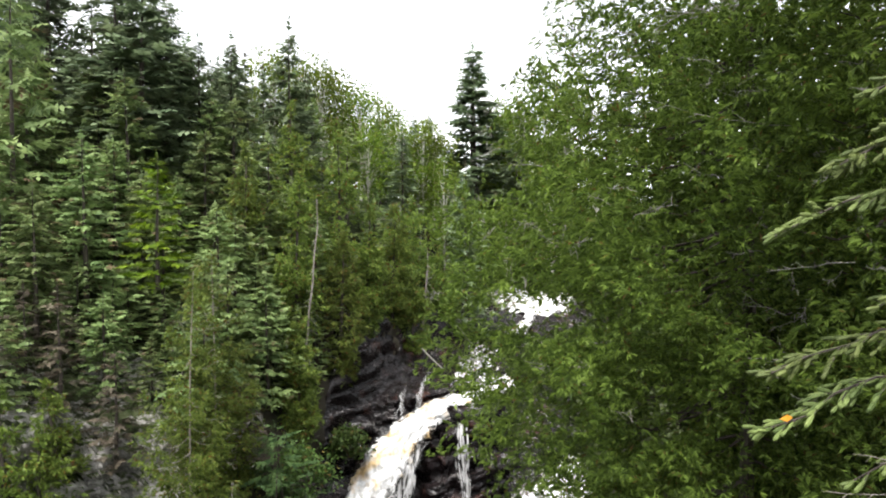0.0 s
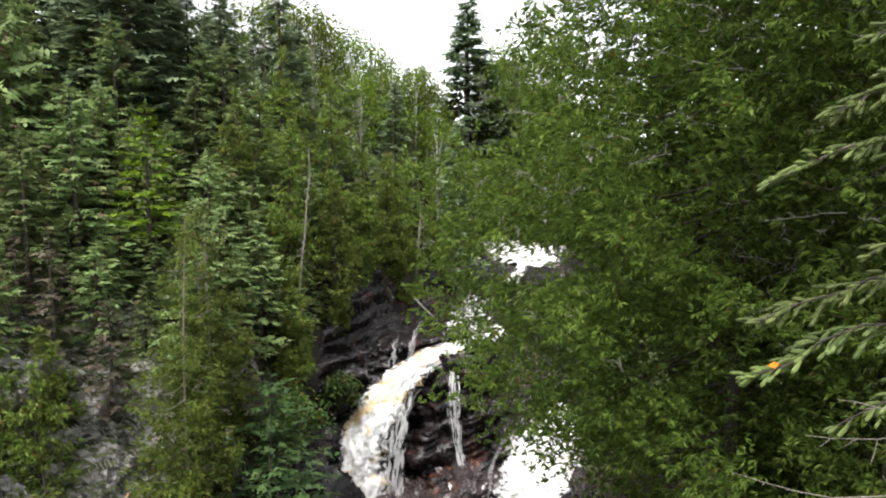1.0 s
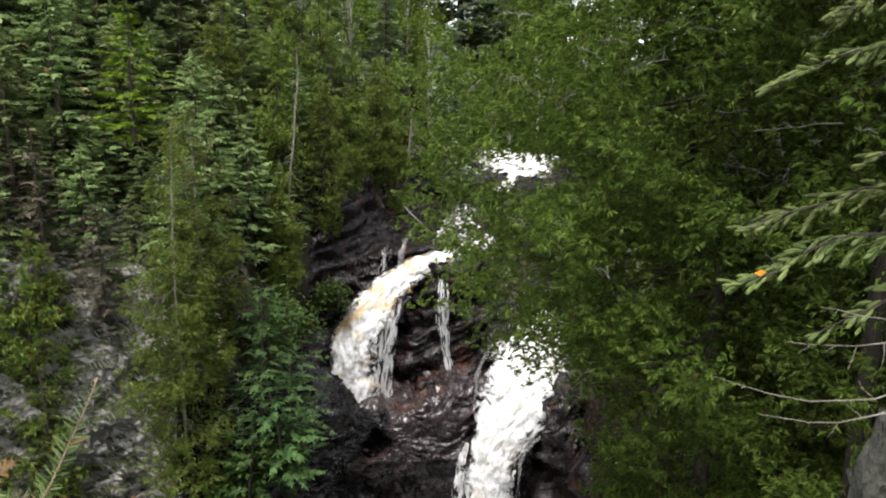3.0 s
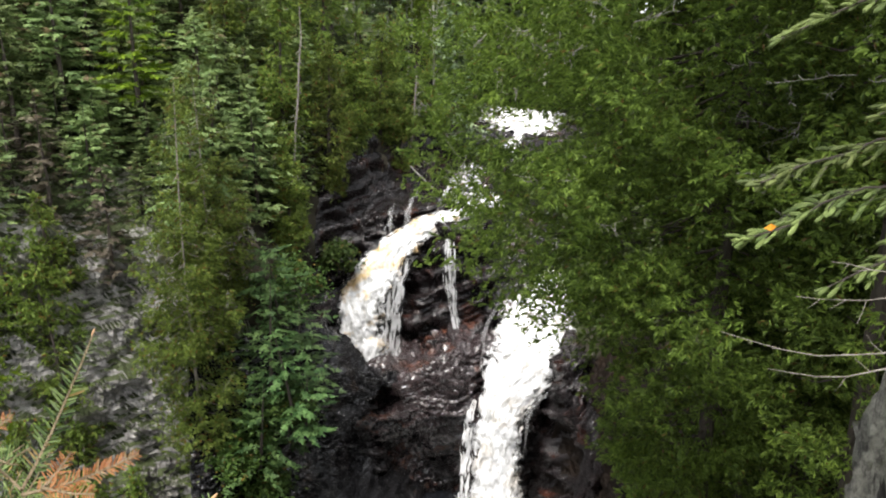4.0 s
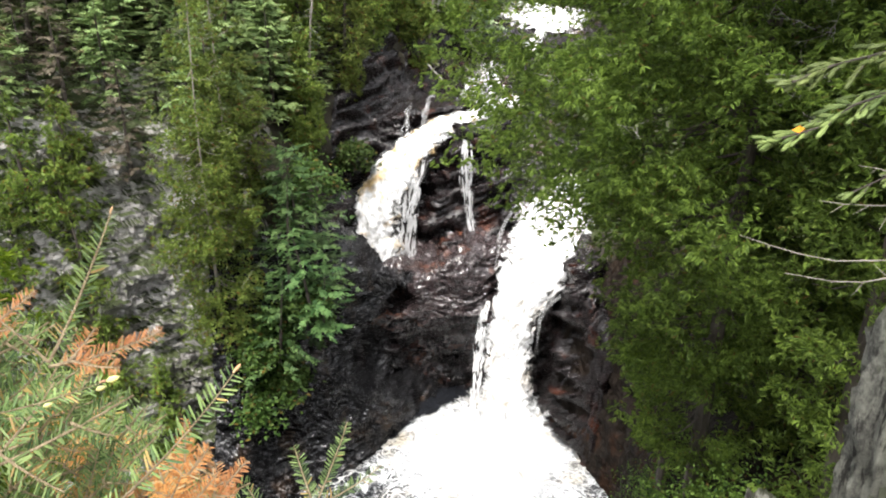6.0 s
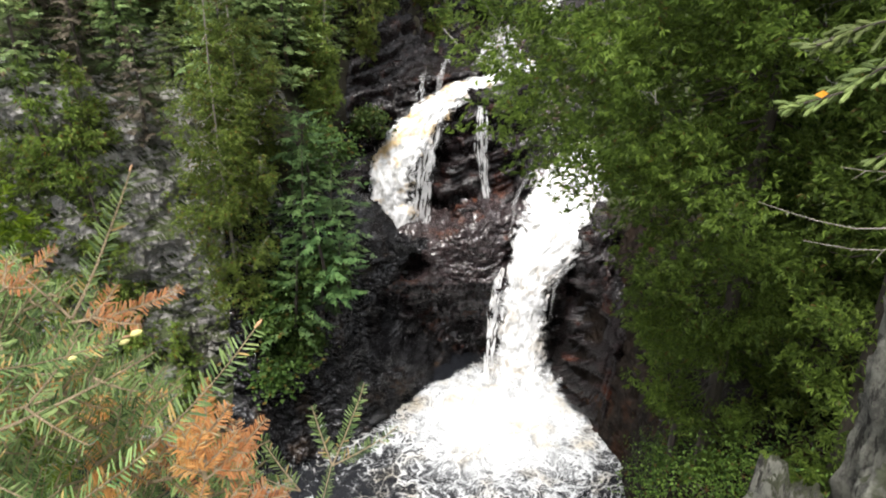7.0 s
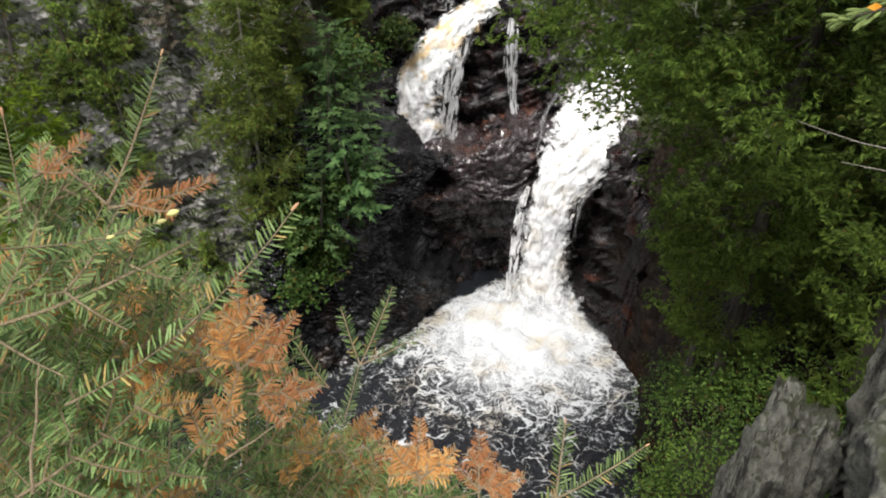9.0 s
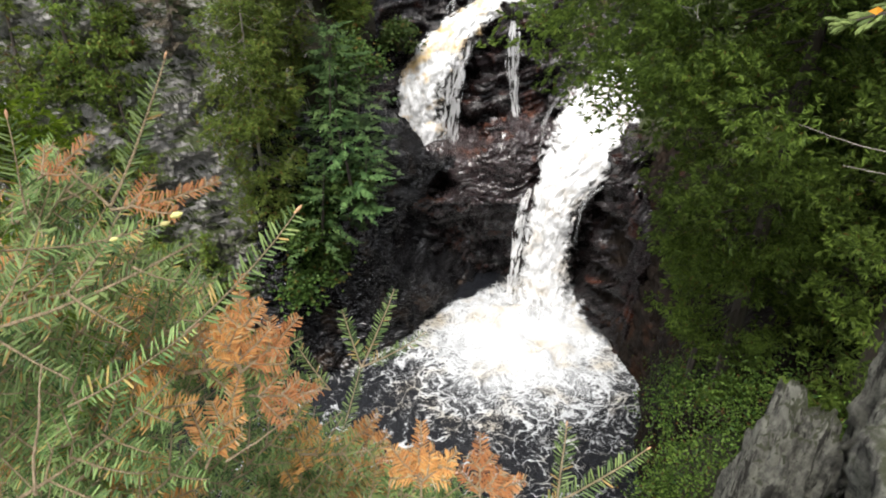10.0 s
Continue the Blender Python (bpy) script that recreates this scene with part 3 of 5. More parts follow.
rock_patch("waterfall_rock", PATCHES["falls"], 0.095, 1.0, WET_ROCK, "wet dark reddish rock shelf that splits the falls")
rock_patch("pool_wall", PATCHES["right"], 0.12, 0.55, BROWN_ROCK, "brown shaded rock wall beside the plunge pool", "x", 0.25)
rock_patch("cliff", PATCHES["cliff"], 0.13, 1.2, CLIFF, "grey fractured cliff with mossy ledges", "y", 0.35)
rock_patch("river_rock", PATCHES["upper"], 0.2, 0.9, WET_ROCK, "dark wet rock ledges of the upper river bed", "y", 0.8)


def boulder(name, at, size, turn, mat, label, seed, squash=1.0, grain=(1, 1, 1)):
    """A weathered block: a ball pressed towards a box, split by fissures."""
    bm = bmesh.new()
    bmesh.ops.create_icosphere(bm, subdivisions=6, radius=1)
    v = np.array([q.co[:] for q in bm.verts])
    f = np.array([[q.index for q in t.verts] for t in bm.faces])
    bm.free()
    v = v / (np.abs(v) ** 3.2).sum(1, keepdims=True) ** (1 / 3.2)
    q = v * np.array(size) + seed * 7.7
    r = 1 + 0.14 * fbm(q * 0.9, 3) + 0.2 * ridged(q * np.array(grain) * 3.6, 6) + 0.16 * np.round(fbm(q * np.array(grain) * 2.6, 3) * 4) / 4
    v = v * r[:, None] * np.array(size)
    v[:, :2] *= squash ** (v[:, 2:] / size[2])
    p = Pile()
    p.raw(v, f)
    ob = new(name, p.mesh(name, mat, True))
    ob.matrix_basis = pose(*at, *turn)
    return tagged(ob, label, "boulder")


boulder("boulder", (2.9, 2.95, 18.45), (0.72, 0.6, 1.1), (0, 0, 20), LICHEN_ROCK, "rounded grey boulder crusted with pale lichen", 1)
boulder("boulder", (2.56, 4.75, 16.2), (0.37, 0.42, 1.35), (6, -1, -10), LICHEN_ROCK, "grey fissured rock slab under the cedar boughs", 2, 0.9, grain=(2.8, 2.8, 0.4))
boulder("boulder", (4.05, 4.9, 17.8), (0.85, 0.6, 1.85), (0, 0, 15), LICHEN_ROCK, "tall grey weathered rock behind dead twigs", 4, 0.9, grain=(2.4, 2.4, 0.5))


# ---- water ----
def spline(points, n):
    p = np.asarray(points, float)
    t = np.linspace(0, len(p) - 1, n)
    return np.stack([np.interp(t, np.arange(len(p)), np.convolve(np.pad(c, 1, mode="edge"), [0.0, 1.0, 0.0], "valid")) for c in p.T], 1) if len(p) < 3 else catmull(p, t)


def catmull(p, t):
    e = np.concatenate([[2 * p[0] - p[1]], p, [2 * p[-1] - p[-2]]])
    i = np.minimum(t.astype(int), len(p) - 2)
    w = (t - i)[:, None]
    a, b, c, d = e[i], e[i + 1], e[i + 2], e[i + 3]
    return 0.5 * (2 * b + (c - a) * w + (2 * a - 5 * b + 4 * c - d) * w ** 2 + (3 * b - a - 3 * c + d) * w ** 3)


def sheet(points, mat, bulge, rough, seed, face, cell, name, parent, label=""):
    """A sheet of falling water along points of x, y, z, width."""
    n = max(24, int(sum(np.linalg.norm(np.diff(np.array(points)[:, :3], axis=0), axis=1)) / cell))
    c = spline(points, n)
    tan = np.gradient(c[:, :3], axis=0)
    tan /= np.linalg.norm(tan, axis=1, keepdims=True)
    side = np.cross(tan, np.array(face))
    side /= np.linalg.norm(side, axis=1, keepdims=True)
    nrm = np.cross(side, tan)
    m = max(9, int(c[:, 3].max() / cell))
    u = np.linspace(0, 1, m)
    run = np.concatenate([[0], np.cumsum(np.linalg.norm(np.diff(c[:, :3], axis=0), axis=1))])
    uu, vv = np.meshgrid(u, run)
    q = np.stack([uu * c[:, 3:4] * 3.2, vv * 1.5, np.full_like(uu, seed * 3.1)], -1)
    lump = fbm(q, 4) * rough + ridged(q * np.array([1.6, 1.6, 1]), 3) * rough * 0.35
    edge = fbm(np.stack([vv * 1.6, np.full_like(vv, seed), (uu > 0.5) * 9.0], -1), 4) * 0.13
    across = (uu - 0.5) * (1 + edge)
    out = bulge * (1 - (2 * uu - 1) ** 2) * np.minimum(1, c[:, 3:4]) + lump
    p = c[:, None, :3] + across[..., None] * c[:, None, 3:4] * side[:, None] + out[..., None] * nrm[:, None]
    ob = new(name, grid_mesh(name, p, mat, np.stack([uu, vv + seed * 5.3], -1)))
    ob.parent = parent
    return tagged(ob, label)


def threads(points, count, spread, width, seed, face, parent, mat=None, whole=0.5):
    """Threads of falling water: narrow wavering ribbons along the path of a fall."""
    r = np.random.default_rng(seed)
    c = spline(points, 60)
    tan = np.gradient(c[:, :3], axis=0)
    side = np.cross(tan, np.array(face))
    side /= np.linalg.norm(side, axis=1, keepdims=True)
    out = Pile()
    for k in range(count):
        n = int(r.integers(10, 26) + 34 * (r.random() < whole))
        a = int(r.integers(0, max(1, 60 - n)))
        b = min(60, a + n)
        m = b - a
        at = spread(r)
        t = np.linspace(0, 1, m)
        wob = np.cumsum(r.normal(0, 0.03, m)) + 0.03 * np.sin(t * r.uniform(3, 12) + r.uniform(0, 6))
        mid = c[a:b, :3] + side[a:b] * (at * c[a:b, 3] + wob)[:, None] + np.array(face) * (0.04 + 0.12 * r.random() + 0.05 * t)[:, None]
        w = width * r.uniform(0.35, 1.3) * np.sin(np.pi * (0.06 + 0.92 * t)) * (1 + 0.15 * np.sin(t * 23 + k))
        v = np.concatenate([mid - side[a:b] * w[:, None], mid + side[a:b] * w[:, None]])
        i = np.arange(m - 1)
        out.raw(v, np.concatenate([np.stack([i, i + 1, i + m], 1), np.stack([i + 1, i + m + 1, i + m], 1)]))
    return tagged(part("spray", out, mat or SPRAY, parent, "loose white threads of water"), kind="stuff")


def fall(name, points, mat, label, bulge=0.35, rough=0.22, seed=0, face=(0, -0.8, 0.6), cell=0.06, edge=0, veil=0, width=0.05):
    """A waterfall: its main sheet, and looser threads thrown off at its edges or falling as a veil."""
    t = thing(name, (0, 0, 0), label, "waterfall")
    if mat:
        sheet(points, mat, bulge, rough, seed, face, cell, "sheet", t)
    if edge:
        threads(points, edge, lambda r: (1 if r.random() < 0.5 else -1) * r.uniform(0.34, 0.56), width, seed + 70, face, t, None, 0.0)
    if veil:
        threads(points, veil, lambda r: float(np.clip(r.normal(0, 0.3), -0.6, 0.6)), width, seed + 90, face, t)
    return t


fall("waterfall", [(5.7, 37.0, 10.9, 2.2), (5.0, 35.0, 9.9, 3.4), (4.2, 33.7, 8.75, 4.2), (3.65, 32.8, 7.6, 3.7), (3.05, 32.3, 6.8, 3.1), (2.6, 31.9, 5.8, 2.75),
                   (2.4, 31.7, 4.6, 2.6), (2.32, 31.5, 2.6, 2.6), (2.3, 31.2, 0.7, 2.9), (2.3, 30.9, -0.6, 3.3)], THICK_WATER,
     "thick white waterfall plunging into the pool", 0.5, 0.10, 1, edge=5, width=0.09)
fall("waterfall", [(2.8, 41.6, 14.1, 1.3), (1.3, 40.0, 13.75, 1.0), (0.35, 39.6, 13.55, 1.2), (-0.75, 38.7, 13.4, 1.5), (-1.9, 37.7, 12.9, 1.8), (-2.95, 36.9, 12.2, 2.2), (-3.75, 36.3, 11.2, 2.6),
                   (-4.35, 35.9, 9.9, 2.8), (-4.55, 35.7, 8.8, 3.0), (-4.45, 35.6, 7.4, 3.1), (-4.3, 35.5, 5.4, 3.1)], WHITE_WATER,
     "white and tea-brown waterfall vanishing into a rock kettle", 0.35, 0.09, 2, edge=5, width=0.07)
fall("water_veil", [(0.05, 36.7, 12.95, 1.0), (0.08, 35.75, 12.3, 1.2), (0.1, 35.45, 10.8, 1.1), (0.3, 35.2, 9.4, 0.8), (0.45, 34.9, 8.7, 0.9)], VEIL_WATER,
     "thin veil of water down the dark rock", 0.1, 0.06, 3)
fall("water_veil", [(-2.3, 36.9, 11.9, 1.0), (-2.7, 36.0, 10.6, 1.6), (-2.85, 35.6, 8.8, 1.8), (-2.9, 35.3, 6.4, 1.8)], VEIL_WATER,
     "torn threads of water beside the kettle fall", 0.1, 0.08, 4)
fall("water_veil", [(1.3, 32.0, 6.2, 0.4), (1.05, 31.7, 5.2, 0.8), (0.9, 31.5, 3.4, 1.0), (0.8, 31.3, 1.6, 1.0), (0.7, 31.2, 0.0, 1.1)], TORN_WATER,
     "torn spray beside the main plunge", 0.12, 0.12, 5)
fall("water_veil", [(-2.9, 38.2, 14.6, 0.3), (-3.1, 37.4, 13.7, 0.5), (-3.2, 36.8, 12.6, 0.9)], None, "small jet of water off a ledge", 0.1, 0.06, 6, veil=5, width=0.05)
fall("water_veil", [(-1.7, 40.6, 15.0, 0.5), (-1.9, 39.0, 14.6, 0.9), (-2.1, 38.0, 13.9, 1.2), (-2.3, 37.2, 13.1, 1.5)], None, "strands of water over dark ledges", 0.1, 0.06, 16, veil=4, width=0.08)
fall("cascade", [(1.8, 48.5, 15.1, 3.4), (1.4, 46, 14.8, 3.6), (1.1, 44, 14.35, 3.9), (0.9, 42, 14.15, 4.2), (0.8, 40.2, 13.95, 4.2)], CASCADE_WATER,
     "broken cascade of white water over dark ledges", 0.2, 0.3, 7, cell=0.15, veil=8, width=0.08)
fall("cascade", [(6.8, 63, 17.7, 9.0), (6.0, 59.5, 17.4, 8.8), (5.7, 58, 17.0, 8.2), (5.5, 57, 16.4, 6.6)],
     RIVER_WHITE, "white rapids of the upper river", 0.2, 0.22, 8, (0, -0.4, 0.9), 0.16, veil=0, width=0.08)
fall("cascade", [(5.5, 57.4, 16.5, 1.6), (5.2, 56, 16.1, 1.3), (4.6, 54.5, 15.6, 1.5), (4.0, 52.5, 15.4, 2.0)],
     RIVER_WHITE, "narrow white chute of the upper river", 0.2, 0.2, 9, (0, -0.4, 0.9), 0.12, veil=4, width=0.06)

# spray thrown up where the main fall strikes the pool
burst = thing("splash", (2.1, 30.4, 0), "burst of white spray at the foot of the falls", "splash")
bp = Pile()
br = np.random.default_rng(12)
for k in range(120):
    a, reach, rise = br.uniform(3.3, 6.1), br.uniform(0.3, 1.9), br.uniform(0.15, 1.1)
    t = np.linspace(0, 1, 7)
    o = np.array([math.cos(a), math.sin(a), 0])
    start = np.array([br.normal(0, 0.9), br.normal(0.2, 0.25), 0.1])
    mid = start + o * (reach * t)[:, None] + np.array([0, 0, 1]) * (4 * rise * t * (1 - t))[:, None]
    sd = np.array([-o[1], o[0], 0]) * 0.7 + np.array([0, 0, 0.7])
    w = br.uniform(0.04, 0.16) * np.sin(np.pi * (0.05 + 0.9 * t))
    v = np.concatenate([mid - sd * w[:, None], mid + sd * w[:, None]])
    i = np.arange(6)
    bp.raw(v, np.concatenate([np.stack([i, i + 1, i + 7], 1), np.stack([i + 1, i + 8, i + 7], 1)]))
tagged(part("spray", bp, MIST, burst, "white flung drops"), kind="stuff")

px_, py_ = np.meshgrid(spread_axis(-12, 7.5, 0.16, -46, 9, 1.2), spread_axis(15, 33, 0.16, -6, 34, 1.2))
near_fall = np.exp(-((px_ - 1.6) ** 2 + (py_ - 29.3) ** 2) / 11.0)
wave = fbm(np.stack([px_ * 0.9, py_ * 0.9, 0 * px_], -1), 4) * (0.12 + 0.42 * near_fall) + 0.2 * near_fall
tagged(new("pool", grid_mesh("pool", np.stack([px_, py_, wave], -1), POOL)), "dark plunge pool churned white with foam", "water", kind="structure")


# ---- trees ----
RNG = np.random.default_rng(5)


def ground_at(x, y):
    return float(height(np.array([x]), np.array([y]))[0])


def face_at(x, z):
    """Where the gorge wall at x reaches the height z, going ahead."""
    ys = np.linspace(21, 40, 200)
    return float(ys[np.argmax(height(np.full(200, x), ys) > z)])


def trunk_line(h, lean, wob, seed, n=9):
    r = np.random.default_rng(seed)
    s = np.linspace(0, 1, n)
    return np.stack([lean[0] * s * h + wob * np.sin(s * 5 + r.uniform(0, 6)) * s, lean[1] * s * h + wob * np.sin(s * 4 + r.uniform(0, 6)) * s, s * h], 1)


def along(line, s):
    t = np.linspace(0, 1, len(line))
    return np.stack([np.interp(s, t, line[:, i]) for i in range(3)], -1)


def spruce(name, h, radius, seed, mat, label, low=0.05, gap=0.27, per=5, sprays=7, size=0.5, category="spruce tree", thin=1.0, group="spruces on the slope", wild=0.0, taper=0.68):
    r = np.random.default_rng(seed)
    tree = thing(name, (0, 0, 0), label, category, group)
    line = trunk_line(h, r.normal(0, 0.01, 2), 0.05, seed)
    tr = Pile()
    tr.tube(line, np.linspace(0.016 * h + 0.02, 0.012, len(line)), 6)
    part("trunk", tr, BARK, tree)
    v, f = frond(2, 0.42, 0.55, 0.4, 0.18)
    dirs, ups, places, sizes = [], [], [], []
    z = low * h
    while z < h * 0.985:
        q = z / h
        reach = radius * (1 - q) ** taper * (0.55 + 0.45 * min(1, (q - low) / 0.12 + 0.3))
        for k in range(per if q < 0.9 else 5):
            if r.random() > thin:
                continue
            a, ln = r.uniform(0, 6.283), max(0.22, reach * r.uniform(0.6 - 0.3 * wild, 1.15 + 0.25 * wild))
            out = np.array([math.cos(a), math.sin(a), 0])
            side = np.array([-math.sin(a), math.cos(a), 0])
            base = along(line, np.array([q]))[0] + [0, 0, r.uniform(-0.3, 0.3) * gap]
            drop = 0.30 * (1 - q) + 0.02
            m = max(2, int(sprays * min(1, ln / 1.3) + 1))
            for i in range(m):
                s = 0.22 + 0.78 * (i + r.uniform(0.2, 0.8)) / m
                p = base + out * ln * s + np.array([0, 0, ln * (0.22 * s - drop * s * s * 1.2 + 0.12 * max(0, s - 0.6))])
                w = (0.5 + 0.5 * r.random()) * (-1 if i % 2 else 1) * (1.05 - 0.6 * s)
                dirs.append(out * (0.55 + 0.5 * s) + side * w + np.array([0, 0, r.normal(-0.22 + 0.30 * s, 0.22)]))
                ups.append((r.normal(0, 0.4), r.normal(0, 0.4), 1))
                places.append(p)
                sizes.append(size * r.uniform(0.7, 1.25) * (0.55 + 0.45 * min(1, ln / 0.9)))
        z += gap * r.uniform(0.7, 1.3) * (1.0 if q < 0.8 else 0.55)
    dirs.append((0, 0.05, 1))
    ups.append((1, 0, 0))
    places.append(line[-1] - [0, 0, 0.1])
    sizes.append(size)
    cr = Pile()
    cr.add(v, f, turns(np.array(dirs), np.array(ups)) * np.array(sizes)[:, None, None], np.array(places))
    part("crown", cr, mat, tree)
    return tree


def fan(n):
    """A flat cedar spray: n blunt lobes spreading from one point, cupped a little."""
    v, f = [], []
    for i in range(n):
        a = (i - (n - 1) / 2) * 1.75 / n + (0.13 if i % 2 else -0.1)
        ln = (1.0 - 0.32 * abs(a)) * (0.82 if i % 2 else 1.0)
        d, o = np.array([math.sin(a), math.cos(a), 0]), np.array([math.cos(a), -math.sin(a), 0])
        k = len(v)
        v += [np.zeros(3), d * 0.6 * ln + o * 0.085 + [0, 0, 0.03], d * ln + [0, 0, -0.14 - 0.08 * (i % 3)], d * 0.55 * ln - o * 0.085 + [0, 0, 0.03]]
        f += [(k, k + 1, k + 2), (k, k + 2, k + 3)]
    return np.array(v), np.array(f)


def cedar(name, at, h, profile, seed, mat, label, sprays=6000, size=0.3, lean=(0, 0), bare=14, bark_mat=BARK, radius=0.13, sides=3, group="", boughs=None, shells=0.0, lit=0.0, flare=None, gaps=(), clear=0.0):
    """White cedar: a pale trunk, upcurved boughs and hanging flat sprays. profile: crown radius at even steps from foot to top."""
    r = np.random.default_rng(seed)
    tree = thing(name, at, label, "cedar tree", group)
    line = trunk_line(h, lean, 0.12, seed)
    tr = Pile()
    tr.tube(line, radius * np.linspace(1.0, 0.12, len(line)) ** 0.9, 8)
    part("trunk", tr, bark_mat, tree)
    steps = np.linspace(0, 1, len(profile))
    nb = boughs or int(h * 9)
    sag = 0.16 if flare else 0.30
    weight = np.interp(np.linspace(0, 1, 200), steps, profile)
    if flare:
        # boughs that lean out over the gorge: reach towards -x by height
        weight = np.maximum(weight, 0.8 * np.interp(at[2] + h * np.linspace(0, 1, 200), flare[0], flare[1]))
    qs = r.choice(np.linspace(0, 1, 200), nb, p=weight / weight.sum())
    wood, dirs, ups, places, sizes = Pile(), [], [], [], []
    each = max(4, int(sprays / nb))
    for b, q in enumerate(qs):
        a = r.uniform(0, 6.283) if r.random() > lit else r.normal(-2.6, 0.95)
        reach = float(np.interp(q, steps, profile)) * r.uniform(0.55, 1.08)
        out, side = np.array([math.cos(a), math.sin(a), 0]), np.array([-math.sin(a), math.cos(a), 0])
        base = along(line, np.array([max(0.02, q - 0.05 * r.random())]))[0]
        if flare:
            k = max(0.0, -math.cos(a)) ** 0.7
            far = float(np.interp(at[2] + base[2] + 0.15 * reach, flare[0], flare[1]))
            far = float(np.interp(at[2] + base[2] + 0.15 * far, flare[0], flare[1]))
            reach = (1 - k) * min(reach, far + 0.4) + k * far * (1.04 - 0.5 * r.random() ** 1.6)
        s = np.linspace(0, 1, 6)
        curve = base + out * (reach * s)[:, None] + np.array([0, 0, 1]) * (reach * (-sag * np.sin(s * 3.0) + 1.07 * sag * s * s))[:, None] + side * (0.25 * reach * np.sin(s * 2.5 + b) * s)[:, None]
        if b % 3 == 0:
            wood.tube(curve[:4], np.linspace(0.03, 0.008, 4) * (0.6 + 0.15 * min(reach, 2.5)), 4)
        # flat fans of sprays: a few share one centre and one plane
        n = max(2, int(each * (0.4 + reach / (max(profile) + 0.01)) / 5))
        ss = (shells + (1 - shells) * r.random(n)) ** 0.6
        c = along(curve, ss)
        wide = 0.36 * min(reach, 2.4) * (1.2 - ss) + 0.1
        off = r.normal(0, 1, (n, 3)) * np.stack([wide, wide, 0.5 * wide + 0.06], 1) * 0.6
        d = out * 0.75 + side * r.normal(0, 0.6, n)[:, None] + off * 0.8 / (reach + 0.2) + np.array([0, 0, 1]) * r.normal(0.12, 0.4, n)[:, None]
        u = r.normal(0, 0.45, (n, 3)) + np.array([0, 0, 0.7]) + out * 0.5
        w = np.cross(d, u)
        w /= np.linalg.norm(w, axis=1, keepdims=True) + 1e-9
        d /= np.linalg.norm(d, axis=1, keepdims=True)
        for j in range(5):
            dj = d + w * (0.28 * (j - 2) + r.normal(0, 0.2, n))[:, None]
            places.append(c + off + w * (size * (0.3 * (j - 2) + r.normal(0, 0.2, n)))[:, None] + d * (size * r.uniform(-1.4, 0.3, n))[:, None])
            dirs.append(dj)
            ups.append(u + r.normal(0, 0.3, (n, 3)))
            sizes.append(size * r.uniform(0.6, 1.25, n))
    tagged(part("bough", wood, bark_mat, tree, "thin boughs among the sprays"), kind="stuff")
    n = 60
    places.append(line[-1] + np.stack([r.normal(0, 0.1, n), r.normal(0, 0.1, n), r.uniform(-0.9, 0.1, n)], 1))
    dirs.append(r.normal(0, 0.5, (n, 3)) + np.array([0, 0, 0.6]))
    ups.append(r.normal(0, 1, (n, 3)))
    sizes.append(size * r.uniform(0.6, 1.1, n))
    v, f = fan(sides)
    cr = Pile()
    if clear:
        # sparse before the stem, so that the trunk and its dead twigs show
        pts = np.concatenate(places)
        keep = (np.abs(pts[:, 0] - along(line, np.clip(pts[:, 2] / h, 0, 1))[:, 0]) > clear) | (pts[:, 1] > 0.1) | (r.random(len(pts)) < 0.5)
        places, dirs, ups, sizes = [pts[keep]], [np.concatenate(dirs)[keep]], [np.concatenate(ups)[keep]], [np.concatenate(sizes)[keep]]
    for gx_, gy_, gz_, wx, wz, sx, sz in gaps:
        # thin places in the crown, slanting away from the lookout
        pts = np.concatenate(places) + np.array(at)
        dy = pts[:, 1] - gy_
        keep = ((pts[:, 0] - gx_ - sx * dy) / wx) ** 2 + ((pts[:, 2] - gz_ - sz * dy) / wz) ** 2 + r.normal(0, 0.55, len(pts)) > 1
        places, dirs, ups, sizes = [np.concatenate(places)[keep]], [np.concatenate(dirs)[keep]], [np.concatenate(ups)[keep]], [np.concatenate(sizes)[keep]]
    cr.add(v, f, turns(np.concatenate(dirs), np.concatenate(ups)) * np.concatenate(sizes)[:, None, None], np.concatenate(places))
    part("crown", cr, mat, tree)
    for i in range(bare):
        q, a = r.uniform(0.45 if lit else 0.1, 0.9), (r.uniform(0, 6.283) if lit == 0 else r.normal(-2.5, 0.8))
        reach = float(np.interp(q, steps, profile))
        base = along(line, np.array([q]))[0]
        if flare:
            reach += max(0.0, -math.cos(a)) * (float(np.interp(at[2] + base[2], flare[0], flare[1])) - reach)
        reach *= r.uniform(0.8, 1.0)
        o, t = np.array([math.cos(a), math.sin(a), 0]), np.array([-math.sin(a), math.cos(a), 0])
        s = np.linspace(0, 1, 8)
        ln = r.uniform(0.3, 0.8)
        way = o * r.uniform(0.2, 0.8) + t * r.normal(0, 0.7) + np.array([0, 0, r.normal(-0.1, 0.35)])
        bend = t * r.normal(0, 0.5) + np.array([0, 0, r.normal(0.2, 0.4)])
        cu = base + o * (reach - 0.3 * ln) + way * (ln * s)[:, None] + bend * (ln * 0.6 * s * s)[:, None] + r.normal(0, 0.012, (8, 3))
        d = Pile()
        d.tube(cu, np.linspace(0.0055, 0.002, 8), 4)
        for k in (2, 3, 4, 5, 6):
            e = cu[k] + (way * r.uniform(0.2, 0.8) + t * r.normal(0, 0.6) + np.array([0, 0, r.normal(0, 0.5)])) * ln * 0.28
            d.tube(np.array([cu[k], (cu[k] + e) / 2 + r.normal(0, 0.015, 3), e]), [0.0045, 0.003, 0.0015], 4)
        part("dead_branch", d, GREY_WOOD, tree, "bare grey dead branch")
    return tree


